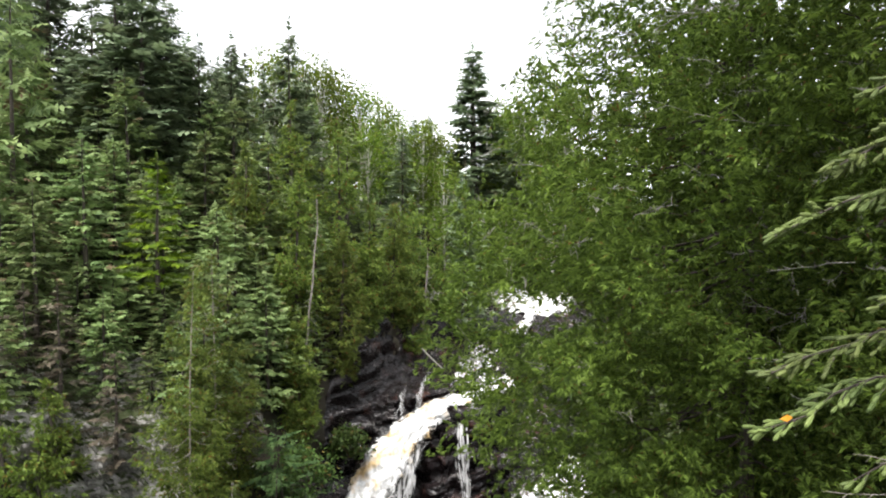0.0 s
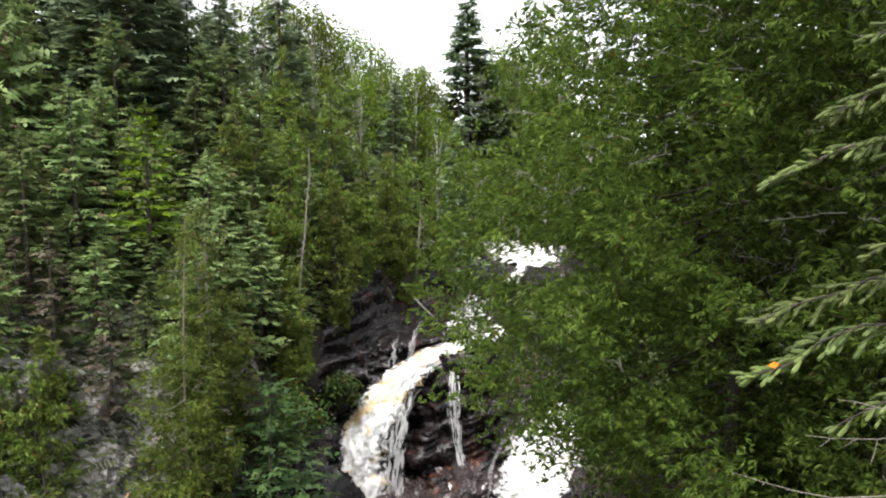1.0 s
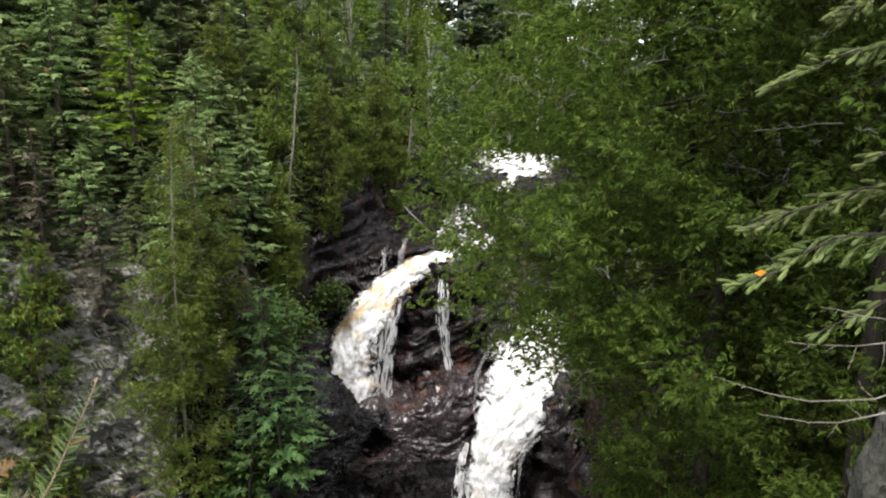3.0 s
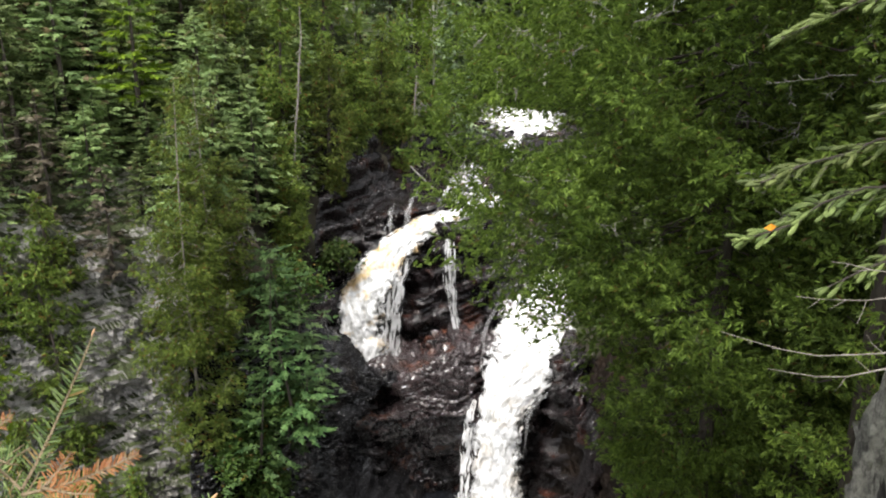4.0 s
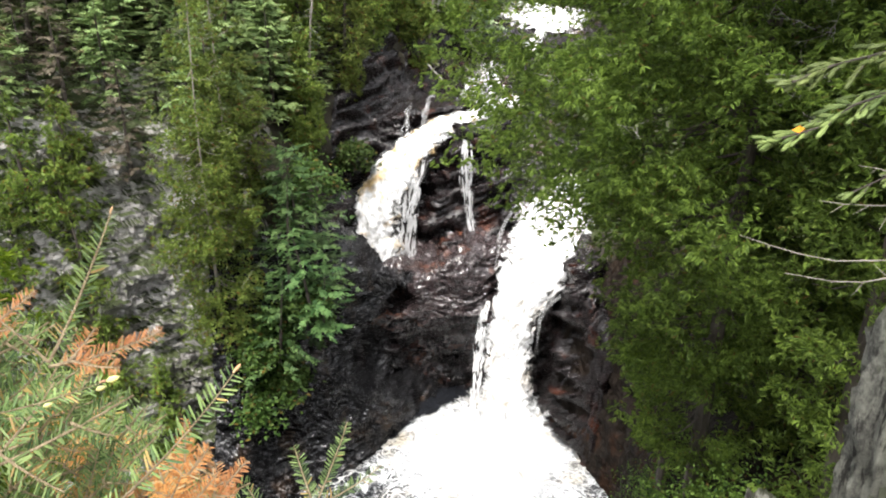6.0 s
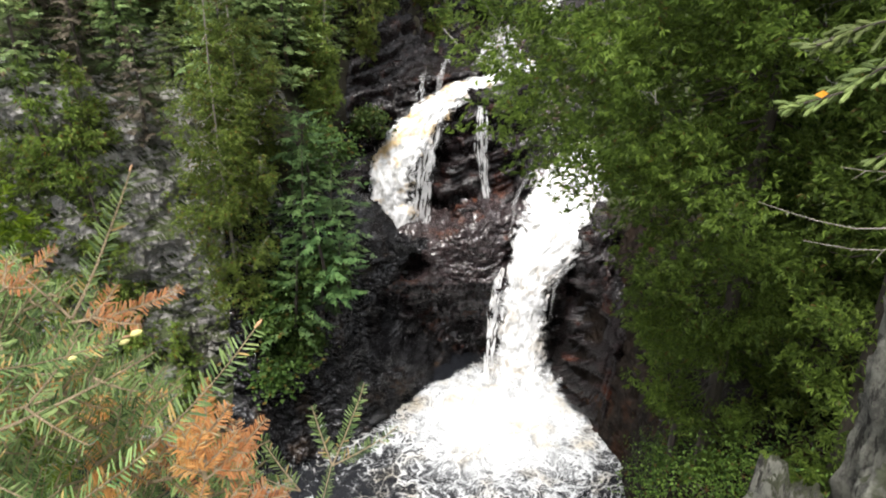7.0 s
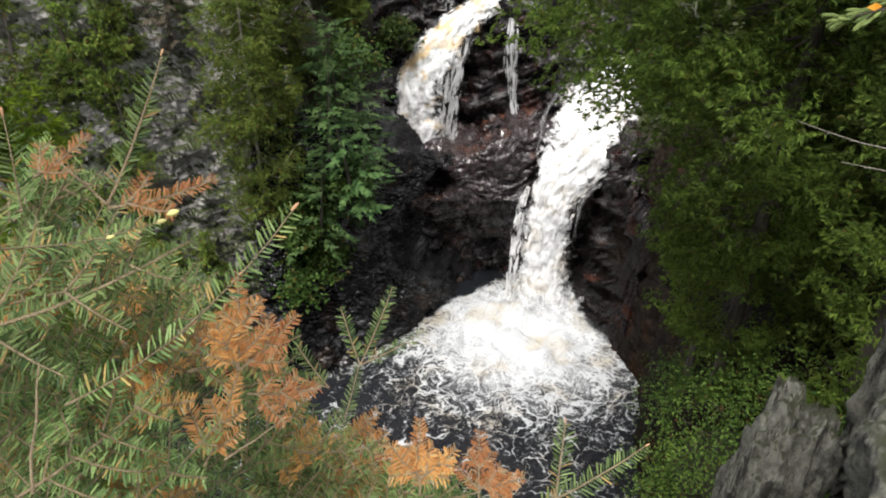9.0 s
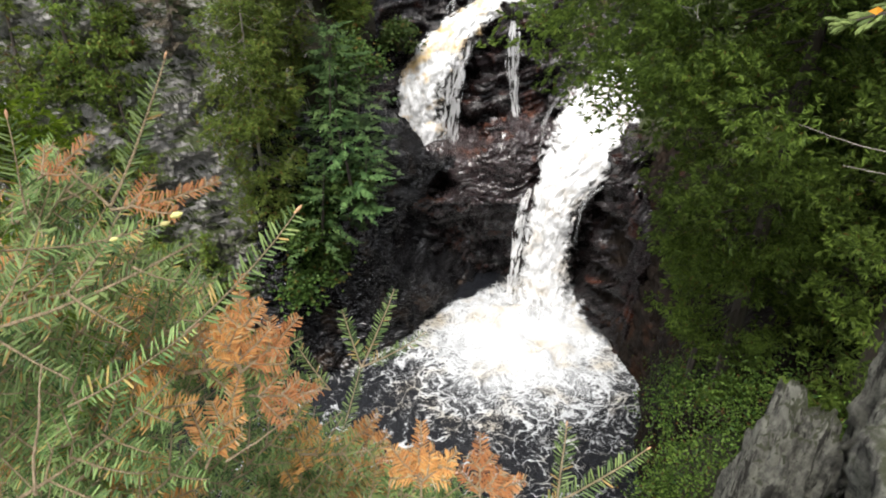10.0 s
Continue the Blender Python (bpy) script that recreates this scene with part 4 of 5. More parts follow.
LEAF = (np.array([(0, 0, 0), (0.32, 0.42, 0.06), (0, 1, -0.05), (-0.32, 0.42, 0.06)]), np.array([(0, 1, 2), (0, 2, 3)]))


def leafy(name, at, h, radius, leaves, size, seed, mat, label, category, clumps=26, stems=5, bark_mat=BARK, low=0.3, group=""):
    """A broad-leaved tree or shrub: forked stems and clumps of leaves with gaps between them."""
    r = np.random.default_rng(seed)
    tree = thing(name, at, label, category, group)
    wood = Pile()
    tips = []
    for i in range(clumps):
        a, q = r.uniform(0, 6.283), low + (1 - low) * r.random() ** 0.8
        rr = radius * math.sqrt(max(0.02, 1 - (2 * (q - low) / (1 - low) - 0.9) ** 2 * 0.8)) * r.uniform(0.35, 1.0)
        tips.append((rr * math.cos(a), rr * math.sin(a), q * h))
    tips = np.array(tips)
    for i in range(clumps):
        foot = np.array([r.normal(0, 0.04), r.normal(0, 0.04), 0]) * (stems > 1) * 4
        s = np.linspace(0, 1, 5)[:, None]
        bend = tips[i] * np.array([0.25, 0.25, 0.6])
        if stems == 1:
            foot, bend = np.array([0, 0, tips[i][2] * r.uniform(0.45, 0.8)]), tips[i] * np.array([0.4, 0.4, 0.95])
        cu = (1 - s) ** 2 * foot + 2 * s * (1 - s) * bend + s * s * tips[i]
        wood.tube(cu, np.linspace(0.0035 * h, 0.004, 5) + 0.002, 4)
    if stems == 1:
        wood.tube(np.array([(0, 0, 0), (0.1, 0, h * 0.3), (0, 0.1, h * 0.6), (0.1, 0, h * 0.92)]), [0.012 * h, 0.01 * h, 0.007 * h, 0.002 * h], 6)
    part("trunk", wood, bark_mat, tree)
    n = leaves // clumps
    cs = radius * 0.42
    pl = np.concatenate([t + r.normal(0, 1, (n, 3)) * np.array([cs, cs, cs * 0.6]) * 0.6 for t in tips])
    pl[:, 2] = np.maximum(pl[:, 2], 0.05)
    k = len(pl)
    d = r.normal(0, 1, (k, 3)) * np.array([1, 1, 0.5]) + np.array([0, 0, -0.25])
    u = r.normal(0, 0.5, (k, 3)) + np.array([0, -0.2, 1])
    cr = Pile()
    cr.add(*LEAF, turns(d, u) * (size * r.uniform(0.6, 1.3, k))[:, None, None], pl)
    part("crown", cr, mat, tree)
    return tree


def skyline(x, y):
    """Crown height limit at a bearing, fitted to the ridge line seen from the lookout: the valley's open notch between
    its wooded shoulders.
    """
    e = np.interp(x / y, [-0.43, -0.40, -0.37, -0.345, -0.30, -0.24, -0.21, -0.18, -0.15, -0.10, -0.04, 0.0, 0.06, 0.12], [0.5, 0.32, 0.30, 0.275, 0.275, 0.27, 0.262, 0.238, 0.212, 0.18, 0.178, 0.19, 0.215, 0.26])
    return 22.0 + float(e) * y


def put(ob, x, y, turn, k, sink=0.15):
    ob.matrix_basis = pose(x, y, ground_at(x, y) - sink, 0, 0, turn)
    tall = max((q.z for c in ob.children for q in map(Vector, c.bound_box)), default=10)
    # shortened to stay under the ridge line as the lookout sees it
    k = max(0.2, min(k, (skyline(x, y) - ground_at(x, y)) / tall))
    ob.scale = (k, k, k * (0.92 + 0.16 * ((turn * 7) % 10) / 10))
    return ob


L_SPRUCE = "dark green spruce with layered drooping branches on a slope"
near_kinds = [spruce("spruce", h, rad, 40 + i, SPRUCE, L_SPRUCE, size=0.53, sprays=6, gap=0.36, per=6) for i, (h, rad) in enumerate([(8.5, 2.7), (10, 2.9), (7, 2.5), (9, 3.1), (6, 2.3)])]
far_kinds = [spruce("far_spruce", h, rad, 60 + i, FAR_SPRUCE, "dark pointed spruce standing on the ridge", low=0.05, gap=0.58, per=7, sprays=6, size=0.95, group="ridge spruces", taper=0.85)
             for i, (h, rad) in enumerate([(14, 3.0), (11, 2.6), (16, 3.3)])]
birch_kinds = [leafy("birch", (0, 0, 0), 11, 2.6, 2300, 0.31, 80 + i, BIRCH, "bright green leafy birch on the ridge", "birch tree", 34, 1, BIRCH_BARK, 0.14, "ridge birches") for i in range(2)]

used = set()


def plant(kinds, x, y, k, sink=0.15):
    i = int(RNG.integers(len(kinds)))
    a = float(RNG.uniform(0, 360))
    if id(kinds[i]) not in used:
        used.add(id(kinds[i]))
        return put(kinds[i], x, y, a, k, sink)
    c = copy_thing(kinds[i], Matrix.Identity(4))
    return put(c, x, y, a, k, sink)


slope = []
for y in np.arange(26.5, 50, 1.8):
    for x in np.arange(-36, -5, 1.9):
        xx, yy = x + RNG.uniform(-0.8, 0.8), y + RNG.uniform(-0.8, 0.8)
        edge = float(np.interp(yy, [24, 27, 31, 35, 38, 42, 50, 60], [-6, -6, -5.8, -6, -4.8, -3.6, -1.5, 0]))
        if (abs(xx / yy + 0.42) < 0.045 and yy < 32) or xx < -0.63 * yy - 1.5 or xx > edge - 2.6 or (yy < 28.6 and xx > -15.5) or (yy < 31 and xx > -9) or (yy > 40 and RNG.random() < 0.5):
            continue
        slope.append((xx, yy))
for xx, yy in slope:
    plant(near_kinds, xx, yy, RNG.uniform(0.5, 0.95))
for i in range(40):
    yy = RNG.uniform(32.5, 46)
    xx = RNG.uniform(-0.6 * yy, -7.5 - max(0.0, 36 - yy) * 0.7)
    plant(near_kinds, xx, yy, RNG.uniform(0.28, 0.45))
for y in np.arange(53, 98, 7.5):
    for x in np.arange(-78, 34, 5.6):
        xx, yy = x + RNG.uniform(-2, 2), y + RNG.uniform(-2, 2)
        if abs(xx) > 0.64 * yy + 3 or (-1 < xx - 0.06 * yy < 8 and yy < 68):
            continue
        if xx > 14:
            continue
        if yy > 60 and RNG.random() < (0.6 if xx > -0.26 * yy else 0.12):
            plant(birch_kinds, xx, yy, RNG.uniform(0.7, 1.05))
        else:
            plant(far_kinds, xx, yy, RNG.uniform(0.55, 1.0))

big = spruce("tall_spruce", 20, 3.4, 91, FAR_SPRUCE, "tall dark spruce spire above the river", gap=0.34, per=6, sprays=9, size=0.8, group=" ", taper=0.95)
big.matrix_basis = pose(1.66, 76, ground_at(1.66, 76), 0, 0, 20)
big.scale = (2.0, 2.0, (42.6 - ground_at(1.66, 76)) / 20)

# cedars on the left bank
cedar("cedar", (-9.6, 28.0, 10.2), 11.6, [0.8, 1.5, 1.8, 1.75, 1.6, 1.2, 0.25], 201, CEDAR, "olive-green white cedar leaning over the gorge wall", 8000, 0.21, (0.01, -0.02), bare=30, bark_mat=PALE_BARK, radius=0.07, clear=0.1)
cedar("cedar", (-9.7, 25.9, 5.6), 15.6, [0.6, 1.8, 2.1, 1.9, 1.6, 1.0, 0.2], 202, CEDAR, "slim olive-green cedar with a pale bare trunk", 9000, 0.21, bare=60, bark_mat=PALE_BARK, radius=0.08, clear=0.14)


# ridge trees behind the upper river's far bank
for i, (x, y, k) in enumerate([(6, 74, 1.1), (9, 70, 1.2), (12.5, 66, 1.2), (15.5, 70, 1.3), (11, 80, 1.3), (18, 64, 1.2), (4, 84, 1.1), (14, 58, 1.0), (17, 54, 1.1)]):
    plant(birch_kinds if i % 3 else far_kinds, x, y, k)


def snag(at, top, radius, twigs, seed, label):
    """A dead standing trunk with broken grey branches."""
    r = np.random.default_rng(seed)
    t = thing("dead_tree", at, label, "dead tree")
    up = np.array(top, float) - np.array(at, float)
    s = np.linspace(0, 1, 9)[:, None]
    cu = up * s + r.normal(0, 0.06, (9, 3)) * s
    w = Pile()
    w.tube(cu, np.linspace(radius, radius * 0.25, 9), 7)
    part("trunk", w, PALE_BARK, t)
    for i in range(twigs):
        q, a = r.uniform(0.2, 0.97), r.uniform(0, 6.283)
        p = along(cu, np.array([q]))[0]
        ln = r.uniform(0.3, 1.1) * (1.15 - q)
        o = np.array([math.cos(a), math.sin(a), r.normal(0, 0.35)])
        d = Pile()
        d.tube(p + o * (ln * np.linspace(0, 1, 5))[:, None] + np.array([0, 0, -0.3]) * (ln * np.linspace(0, 1, 5) ** 2)[:, None] + r.normal(0, 0.02, (5, 3)), np.linspace(0.02, 0.005, 5), 4)
        part("dead_branch", d, GREY_WOOD, t)
    return t


snag((-8.1, 36, 13.2), (-6.9, 36, 24.4), 0.085, 40, 1, "tall bare grey snag leaning among cedars")
snag((-2.4, 47, 16.5), (-2.0, 47, 21.5), 0.1, 30, 2, "bare grey dead conifer above the cascade")
snag((-3.2, 52, 17.5), (-2.8, 52, 22.5), 0.1, 30, 3, "bare grey dead conifer above the cascade")
snag((-11.5, 62, 26), (-11.2, 62, 33), 0.13, 16, 4, "pale dead trunk on the ridge")
snag((-24, 44, 24), (-24, 44, 31), 0.13, 12, 5, "pale dead trunk in the dark forest")
for i, (x, y, z, h) in enumerate([(-13.2, 27.4, 12.4, 4.5), (-15.2, 27.2, 11.6, 5.0), (-16.8, 27.6, 11.5, 4.0), (-8.9, 29.6, 12.6, 3.6)]):
    dead = spruce("dead_spruce", h, 1.4, 110 + i, DEAD_SPRUCE, "small dying spruce with drooping grey-brown branches", gap=0.24, per=5, sprays=6, size=0.4, group="dying spruces on the cliff")
    dead.matrix_basis = pose(x, y, ground_at(x, y) - 0.3)
lg = Pile()
lg.tube([(-2.3, 43.2, 15.9), (-1.8, 43, 15.4), (-0.9, 42.8, 14.6)], [0.045, 0.05, 0.03], 8)
tagged(new("fallen_log", lg.mesh("fallen_log", GREY_WOOD, True)), "bleached fallen log leaning on the falls' rock", "log")
bright = spruce("bright_conifer", 5.6, 1.7, 95, YELLOW_FIR, "bright yellow-green young conifer among dark spruces", gap=0.34, per=7, sprays=8, size=0.42, group=" ")
bright.matrix_basis = pose(-12.6, 30.0, 20.3)

# tall ridge spruces over the slope's shoulder
for x, y, k in ((-24, 42, 0.95), (-27, 45, 1.05), (-30, 48, 1.1), (-22, 47.5, 0.9), (-19, 51, 0.85), (-26, 51, 1.1), (-33, 53, 1.1), (-20.5, 44, 0.7), (-29, 42, 0.9)):
    plant(far_kinds, x, y, k)

# young firs clinging to the gorge wall beside the kettle fall
for i, (x, y, z, h, rad) in enumerate([(-7.3, 28.3, 9.4, 5.2, 2.0), (-6.5, 27.4, 8.0, 3.8, 1.7), (-8.0, 27.0, 7.0, 4.0, 1.7), (-7.0, 26.8, 5.4, 3.2, 1.5), (-7.2, 25.6, 8.2, 5.0, 1.6), (-6.3, 25.3, 7.4, 4.2, 1.4), (-5.9, 25.5, 6.6, 3.2, 1.1), (-7.7, 25.0, 5.2, 4.2, 1.6)]):
    sap = spruce("fir_sapling", h * 0.9, rad * 1.15, 130 + i, SAPLING, "dark green young fir clinging to the gorge wall", gap=0.3, per=9, sprays=8, size=0.36, thin=0.5, wild=1.0, group="fir saplings on the wall", category="fir tree")
    sap.matrix_basis = pose(x + 0.25, y + 0.7, z + 1.0, 8 - 5 * (i % 4), 6 * (i % 3) - 4, 40 * i)

# the far ridge where the valley closes
for y in np.arange(74, 116, 6.5):
    for x in np.arange(-16, 14, 5.5):
        plant(birch_kinds if RNG.random() < 0.72 else far_kinds, x + RNG.uniform(-2, 2), y + RNG.uniform(-2, 2), RNG.uniform(0.6, 0.9))

# leafy crowns and spires set by bearing and slope from the lookout, to close the skyline behind the falls
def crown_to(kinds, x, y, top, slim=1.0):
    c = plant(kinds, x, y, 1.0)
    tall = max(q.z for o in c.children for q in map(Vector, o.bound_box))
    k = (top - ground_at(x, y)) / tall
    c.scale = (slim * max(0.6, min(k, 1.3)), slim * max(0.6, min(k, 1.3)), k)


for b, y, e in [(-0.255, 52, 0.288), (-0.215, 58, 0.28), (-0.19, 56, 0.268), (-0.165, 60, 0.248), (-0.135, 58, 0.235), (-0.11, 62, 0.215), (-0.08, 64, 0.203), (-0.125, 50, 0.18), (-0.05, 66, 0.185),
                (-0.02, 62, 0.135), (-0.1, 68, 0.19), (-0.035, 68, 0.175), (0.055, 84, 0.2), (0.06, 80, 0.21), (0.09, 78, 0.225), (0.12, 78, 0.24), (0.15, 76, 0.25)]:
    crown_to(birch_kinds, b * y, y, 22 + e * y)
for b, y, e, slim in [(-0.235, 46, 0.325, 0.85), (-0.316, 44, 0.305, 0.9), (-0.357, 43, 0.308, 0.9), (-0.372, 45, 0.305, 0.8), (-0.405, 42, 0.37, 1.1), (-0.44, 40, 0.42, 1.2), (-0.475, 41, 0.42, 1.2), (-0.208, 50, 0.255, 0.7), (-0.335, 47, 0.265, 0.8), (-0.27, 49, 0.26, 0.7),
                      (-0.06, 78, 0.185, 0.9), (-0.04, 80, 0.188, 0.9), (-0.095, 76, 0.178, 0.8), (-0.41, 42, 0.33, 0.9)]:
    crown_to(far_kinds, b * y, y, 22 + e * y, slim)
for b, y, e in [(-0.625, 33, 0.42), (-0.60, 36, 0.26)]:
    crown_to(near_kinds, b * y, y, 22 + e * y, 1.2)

# small spruces along the cliff's brow
for x, y, k in [(-13.0, 30.2, 0.42), (-14.6, 29.4, 0.5), (-16.0, 30.0, 0.45), (-12.0, 31.0, 0.5), (-17.6, 30.4, 0.55), (-11.2, 30.6, 0.4), (-15.2, 31.4, 0.5), (-18.8, 29.6, 0.5)]:
    plant(near_kinds, x, y, k)
for i, (x, y, h, k) in enumerate([(-6.4, 38.6, 8.0, 1.0), (-8.4, 37.2, 9.5, 1.1), (-5.4, 42.2, 7.5, 1.0), (-4.2, 45, 7.5, 1.0), (-9.4, 40.5, 10, 1.2), (-7.8, 34.4, 6.0, 0.9),
                                  (-3.2, 49, 7.0, 1.1), (-3.0, 45.6, 4.5, 0.8), (-1.4, 51.5, 5.5, 1.0), (-11.2, 37.5, 9, 1.1), (-7.0, 41.5, 10, 1.1)]):
    cedar("cedar", (x, y, ground_at(x, y) - 0.2), h, [0.6 * k, 1.4 * k, 1.6 * k, 1.5 * k, 1.2 * k, 0.8 * k, 0.2], 210 + i, CEDAR,
          "olive-green white cedar at the edge of the falls", 2300, 0.34, (0.02, -0.03), 8)
for i, (x, y, z, h, k) in enumerate([(-16.6, 26.2, 7.0, 6.5, 1.1), (-15.9, 24.6, 2.0, 7.0, 1.0), (-17.8, 28.0, 10.5, 6.0, 1.2), (-16.3, 29.8, 12.0, 5.0, 0.9), (-19.2, 27, 8.5, 6.5, 1.3), (-12.4, 25, 1.5, 5.0, 0.8), (-14.7, 25, 7.0, 6.0, 0.9), (-15.2, 25, 10.8, 5.0, 0.9), (-14.3, 25, 3.5, 5.0, 0.8), (-15.0, 25, 13.5, 3.6, 0.8)]):
    y = face_at(x, z) - 0.1
    cedar("cedar", (x, y, z), h, [0.9 * k, 1.5 * k, 1.6 * k, 1.3 * k, 1.0 * k, 0.6 * k, 0.2], 230 + i, CEDAR,
          "sparse olive-green cedar growing from the cliff", 1300, 0.27, (0.0, -0.05), 22)

# right bank: the cedars that overhang the gorge
FLARE = ([12.6, 13.5, 14.5, 16.4, 17.0, 17.7, 18.2, 18.9, 19.5, 20.0, 21.5, 22.4, 22.9, 23.7, 24.2, 24.6, 25.0, 25.6, 30.5],
         [0.2, 0.7, 1.6, 1.8, 2.3, 2.8, 3.7, 4.3, 4.8, 5.0, 5.0, 4.9, 4.8, 4.6, 4.4, 4.0, 3.4, 2.8, 1.2])
for i, (x, y, top, prof, lean, n, size, flare, gaps) in enumerate([
        (4.4, 11.2, 30.5, [0.4, 1.0, 1.6, 2.2, 2.6, 2.8, 2.6, 2.0, 0.9], (0.0, 0.0), 50000, 0.128, FLARE, [(1.1, 10.5, 21.05, 1.05, 0.3, 0.1, -0.093)]),
        (5.2, 8.4, 30.5, [0.5, 1.0, 1.2, 1.3, 1.5, 2.5, 3.0, 2.4, 1.0], (0.0, -0.02), 22000, 0.13, None, ()),
        (6.3, 7.2, 30.0, [0.5, 0.7, 0.9, 1.1, 1.5, 2.6, 2.8, 1.9, 0.6], (0.0, 0.0), 12000, 0.17, None, ()),
        (8.2, 11.5, 28.5, [0.5, 2.0, 3.0, 3.4, 3.6, 3.7, 3.7, 3.2, 1.4], (0.0, 0.0), 8000, 0.28, None, ()),
        (8.8, 16.5, 27.0, [0.5, 2.0, 3.0, 3.6, 3.8, 3.8, 3.4, 2.8, 1.0], (0.0, 0.0), 4500, 0.48, None, ()),
        (6.2, 14.6, 27.5, [0.3, 0.6, 1.0, 1.6, 2.3, 2.9, 3.1, 2.9, 1.4], (0.0, 0.0), 7000, 0.33, None, ()),
        (4.7, 13.8, 26.8, [0.2, 0.4, 0.8, 1.3, 1.8, 2.5, 2.8, 2.2, 0.6], (0.0, 0.0), 6000, 0.23, None, [(1.45, 13.8, 20.72, 1.2, 0.5, 0.1, -0.093)]),
        (6.7, 12.4, 21.5, [1.2, 2.2, 2.5, 2.6, 2.4, 1.8, 0.5], (0.0, 0.0), 6000, 0.21, None, ())]):
    z = ground_at(x, y) - 0.3
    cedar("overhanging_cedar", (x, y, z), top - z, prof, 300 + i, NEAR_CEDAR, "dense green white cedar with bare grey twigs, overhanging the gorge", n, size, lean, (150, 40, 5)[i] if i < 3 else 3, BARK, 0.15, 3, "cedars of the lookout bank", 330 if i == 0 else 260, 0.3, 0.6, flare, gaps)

cedar("young_cedar", (-3.2, 3.3, 17.0), 4.6, [0.3, 0.7, 0.85, 0.85, 0.75, 0.5, 0.2], 330, YELLOW_FIR, "fresh bright green young cedar below the lookout", 9000, 0.075, (0.02, 0.0), 4, BARK, 0.05)

# shrubs
for i, (x, y, z, h, rad) in enumerate([(-6.2, 26.6, 7.2, 1.9, 1.2), (-8.0, 26.4, 6.6, 1.6, 1.0),
                                       (-7.2, 26.2, 4.2, 1.5, 1.0), (-8.2, 25.4, 6.0, 1.4, 0.9), (-6.8, 30.6, 11.2, 2.2, 1.3), (-8.6, 25.0, 3.6, 2.0, 1.3), (-5.6, 35.6, 11.6, 1.4, 0.9)]):
    leafy("shrub", (x, y, z), h, rad, 1500, 0.2, 400 + i, SHRUB, "green leafy shrub rooted on the gorge wall", "shrub", 24, 4, BARK, 0.1, "gorge shrubs")
for i, (x, y, z, h, rad) in enumerate([(5.6, 14.6, 8.0, 1.9, 1.4), (4.6, 11.6, 10.2, 1.7, 1.2), (4.0, 9.0, 11.0, 1.6, 1.2), (4.6, 8.8, 12.4, 1.8, 1.5), (4.2, 10.0, 10.2, 1.6, 1.2), (4.6, 6.4, 13.6, 1.8, 1.3)]):
    leafy("shrub", (x, y, z), h, rad, 6000, 0.062, 420 + i, BUSH, "low green bush below the cedars", "shrub", 30, 4, BARK, 0.05, "bank bushes")


# ---- young spruce beside the lookout ----
def shoot_shape(n=44):
    """A plump shoot of length 1: a tapered core under short needles that lean forward."""
    v, f = [], []
    for i in range(6):
        for s, q in ((0.0, 0.07), (0.45, 0.15), (0.85, 0.13)):
            v.append((q * math.cos(i * 1.047), s, q * math.sin(i * 1.047)))
    v.append((0, 1.0, 0))
    for i in range(6):
        j = (i + 1) % 6
        for k in (0, 1):
            f += [(3 * i + k, 3 * j + k, 3 * i + k + 1), (3 * j + k, 3 * j + k + 1, 3 * i + k + 1)]
        f.append((3 * i + 2, 3 * j + 2, 18))
    for i in range(n):
        s, a = i / n, i * 2.4
        c = np.array([math.cos(a), 0, math.sin(a)])
        b = c * 0.05 + np.array([0, s * 0.9, 0])
        d = c + np.array([0, 0.9 + 0.6 * s, 0])
        d /= np.linalg.norm(d)
        x = np.cross(d, c)
        x /= np.linalg.norm(x)
        k = len(v)
        v += [tuple(b - x * 0.035), tuple(b + x * 0.035), tuple(b + d * 0.30 * (1 - 0.25 * s))]
        f.append((k, k + 1, k + 2))
    return np.array(v), np.array(f)


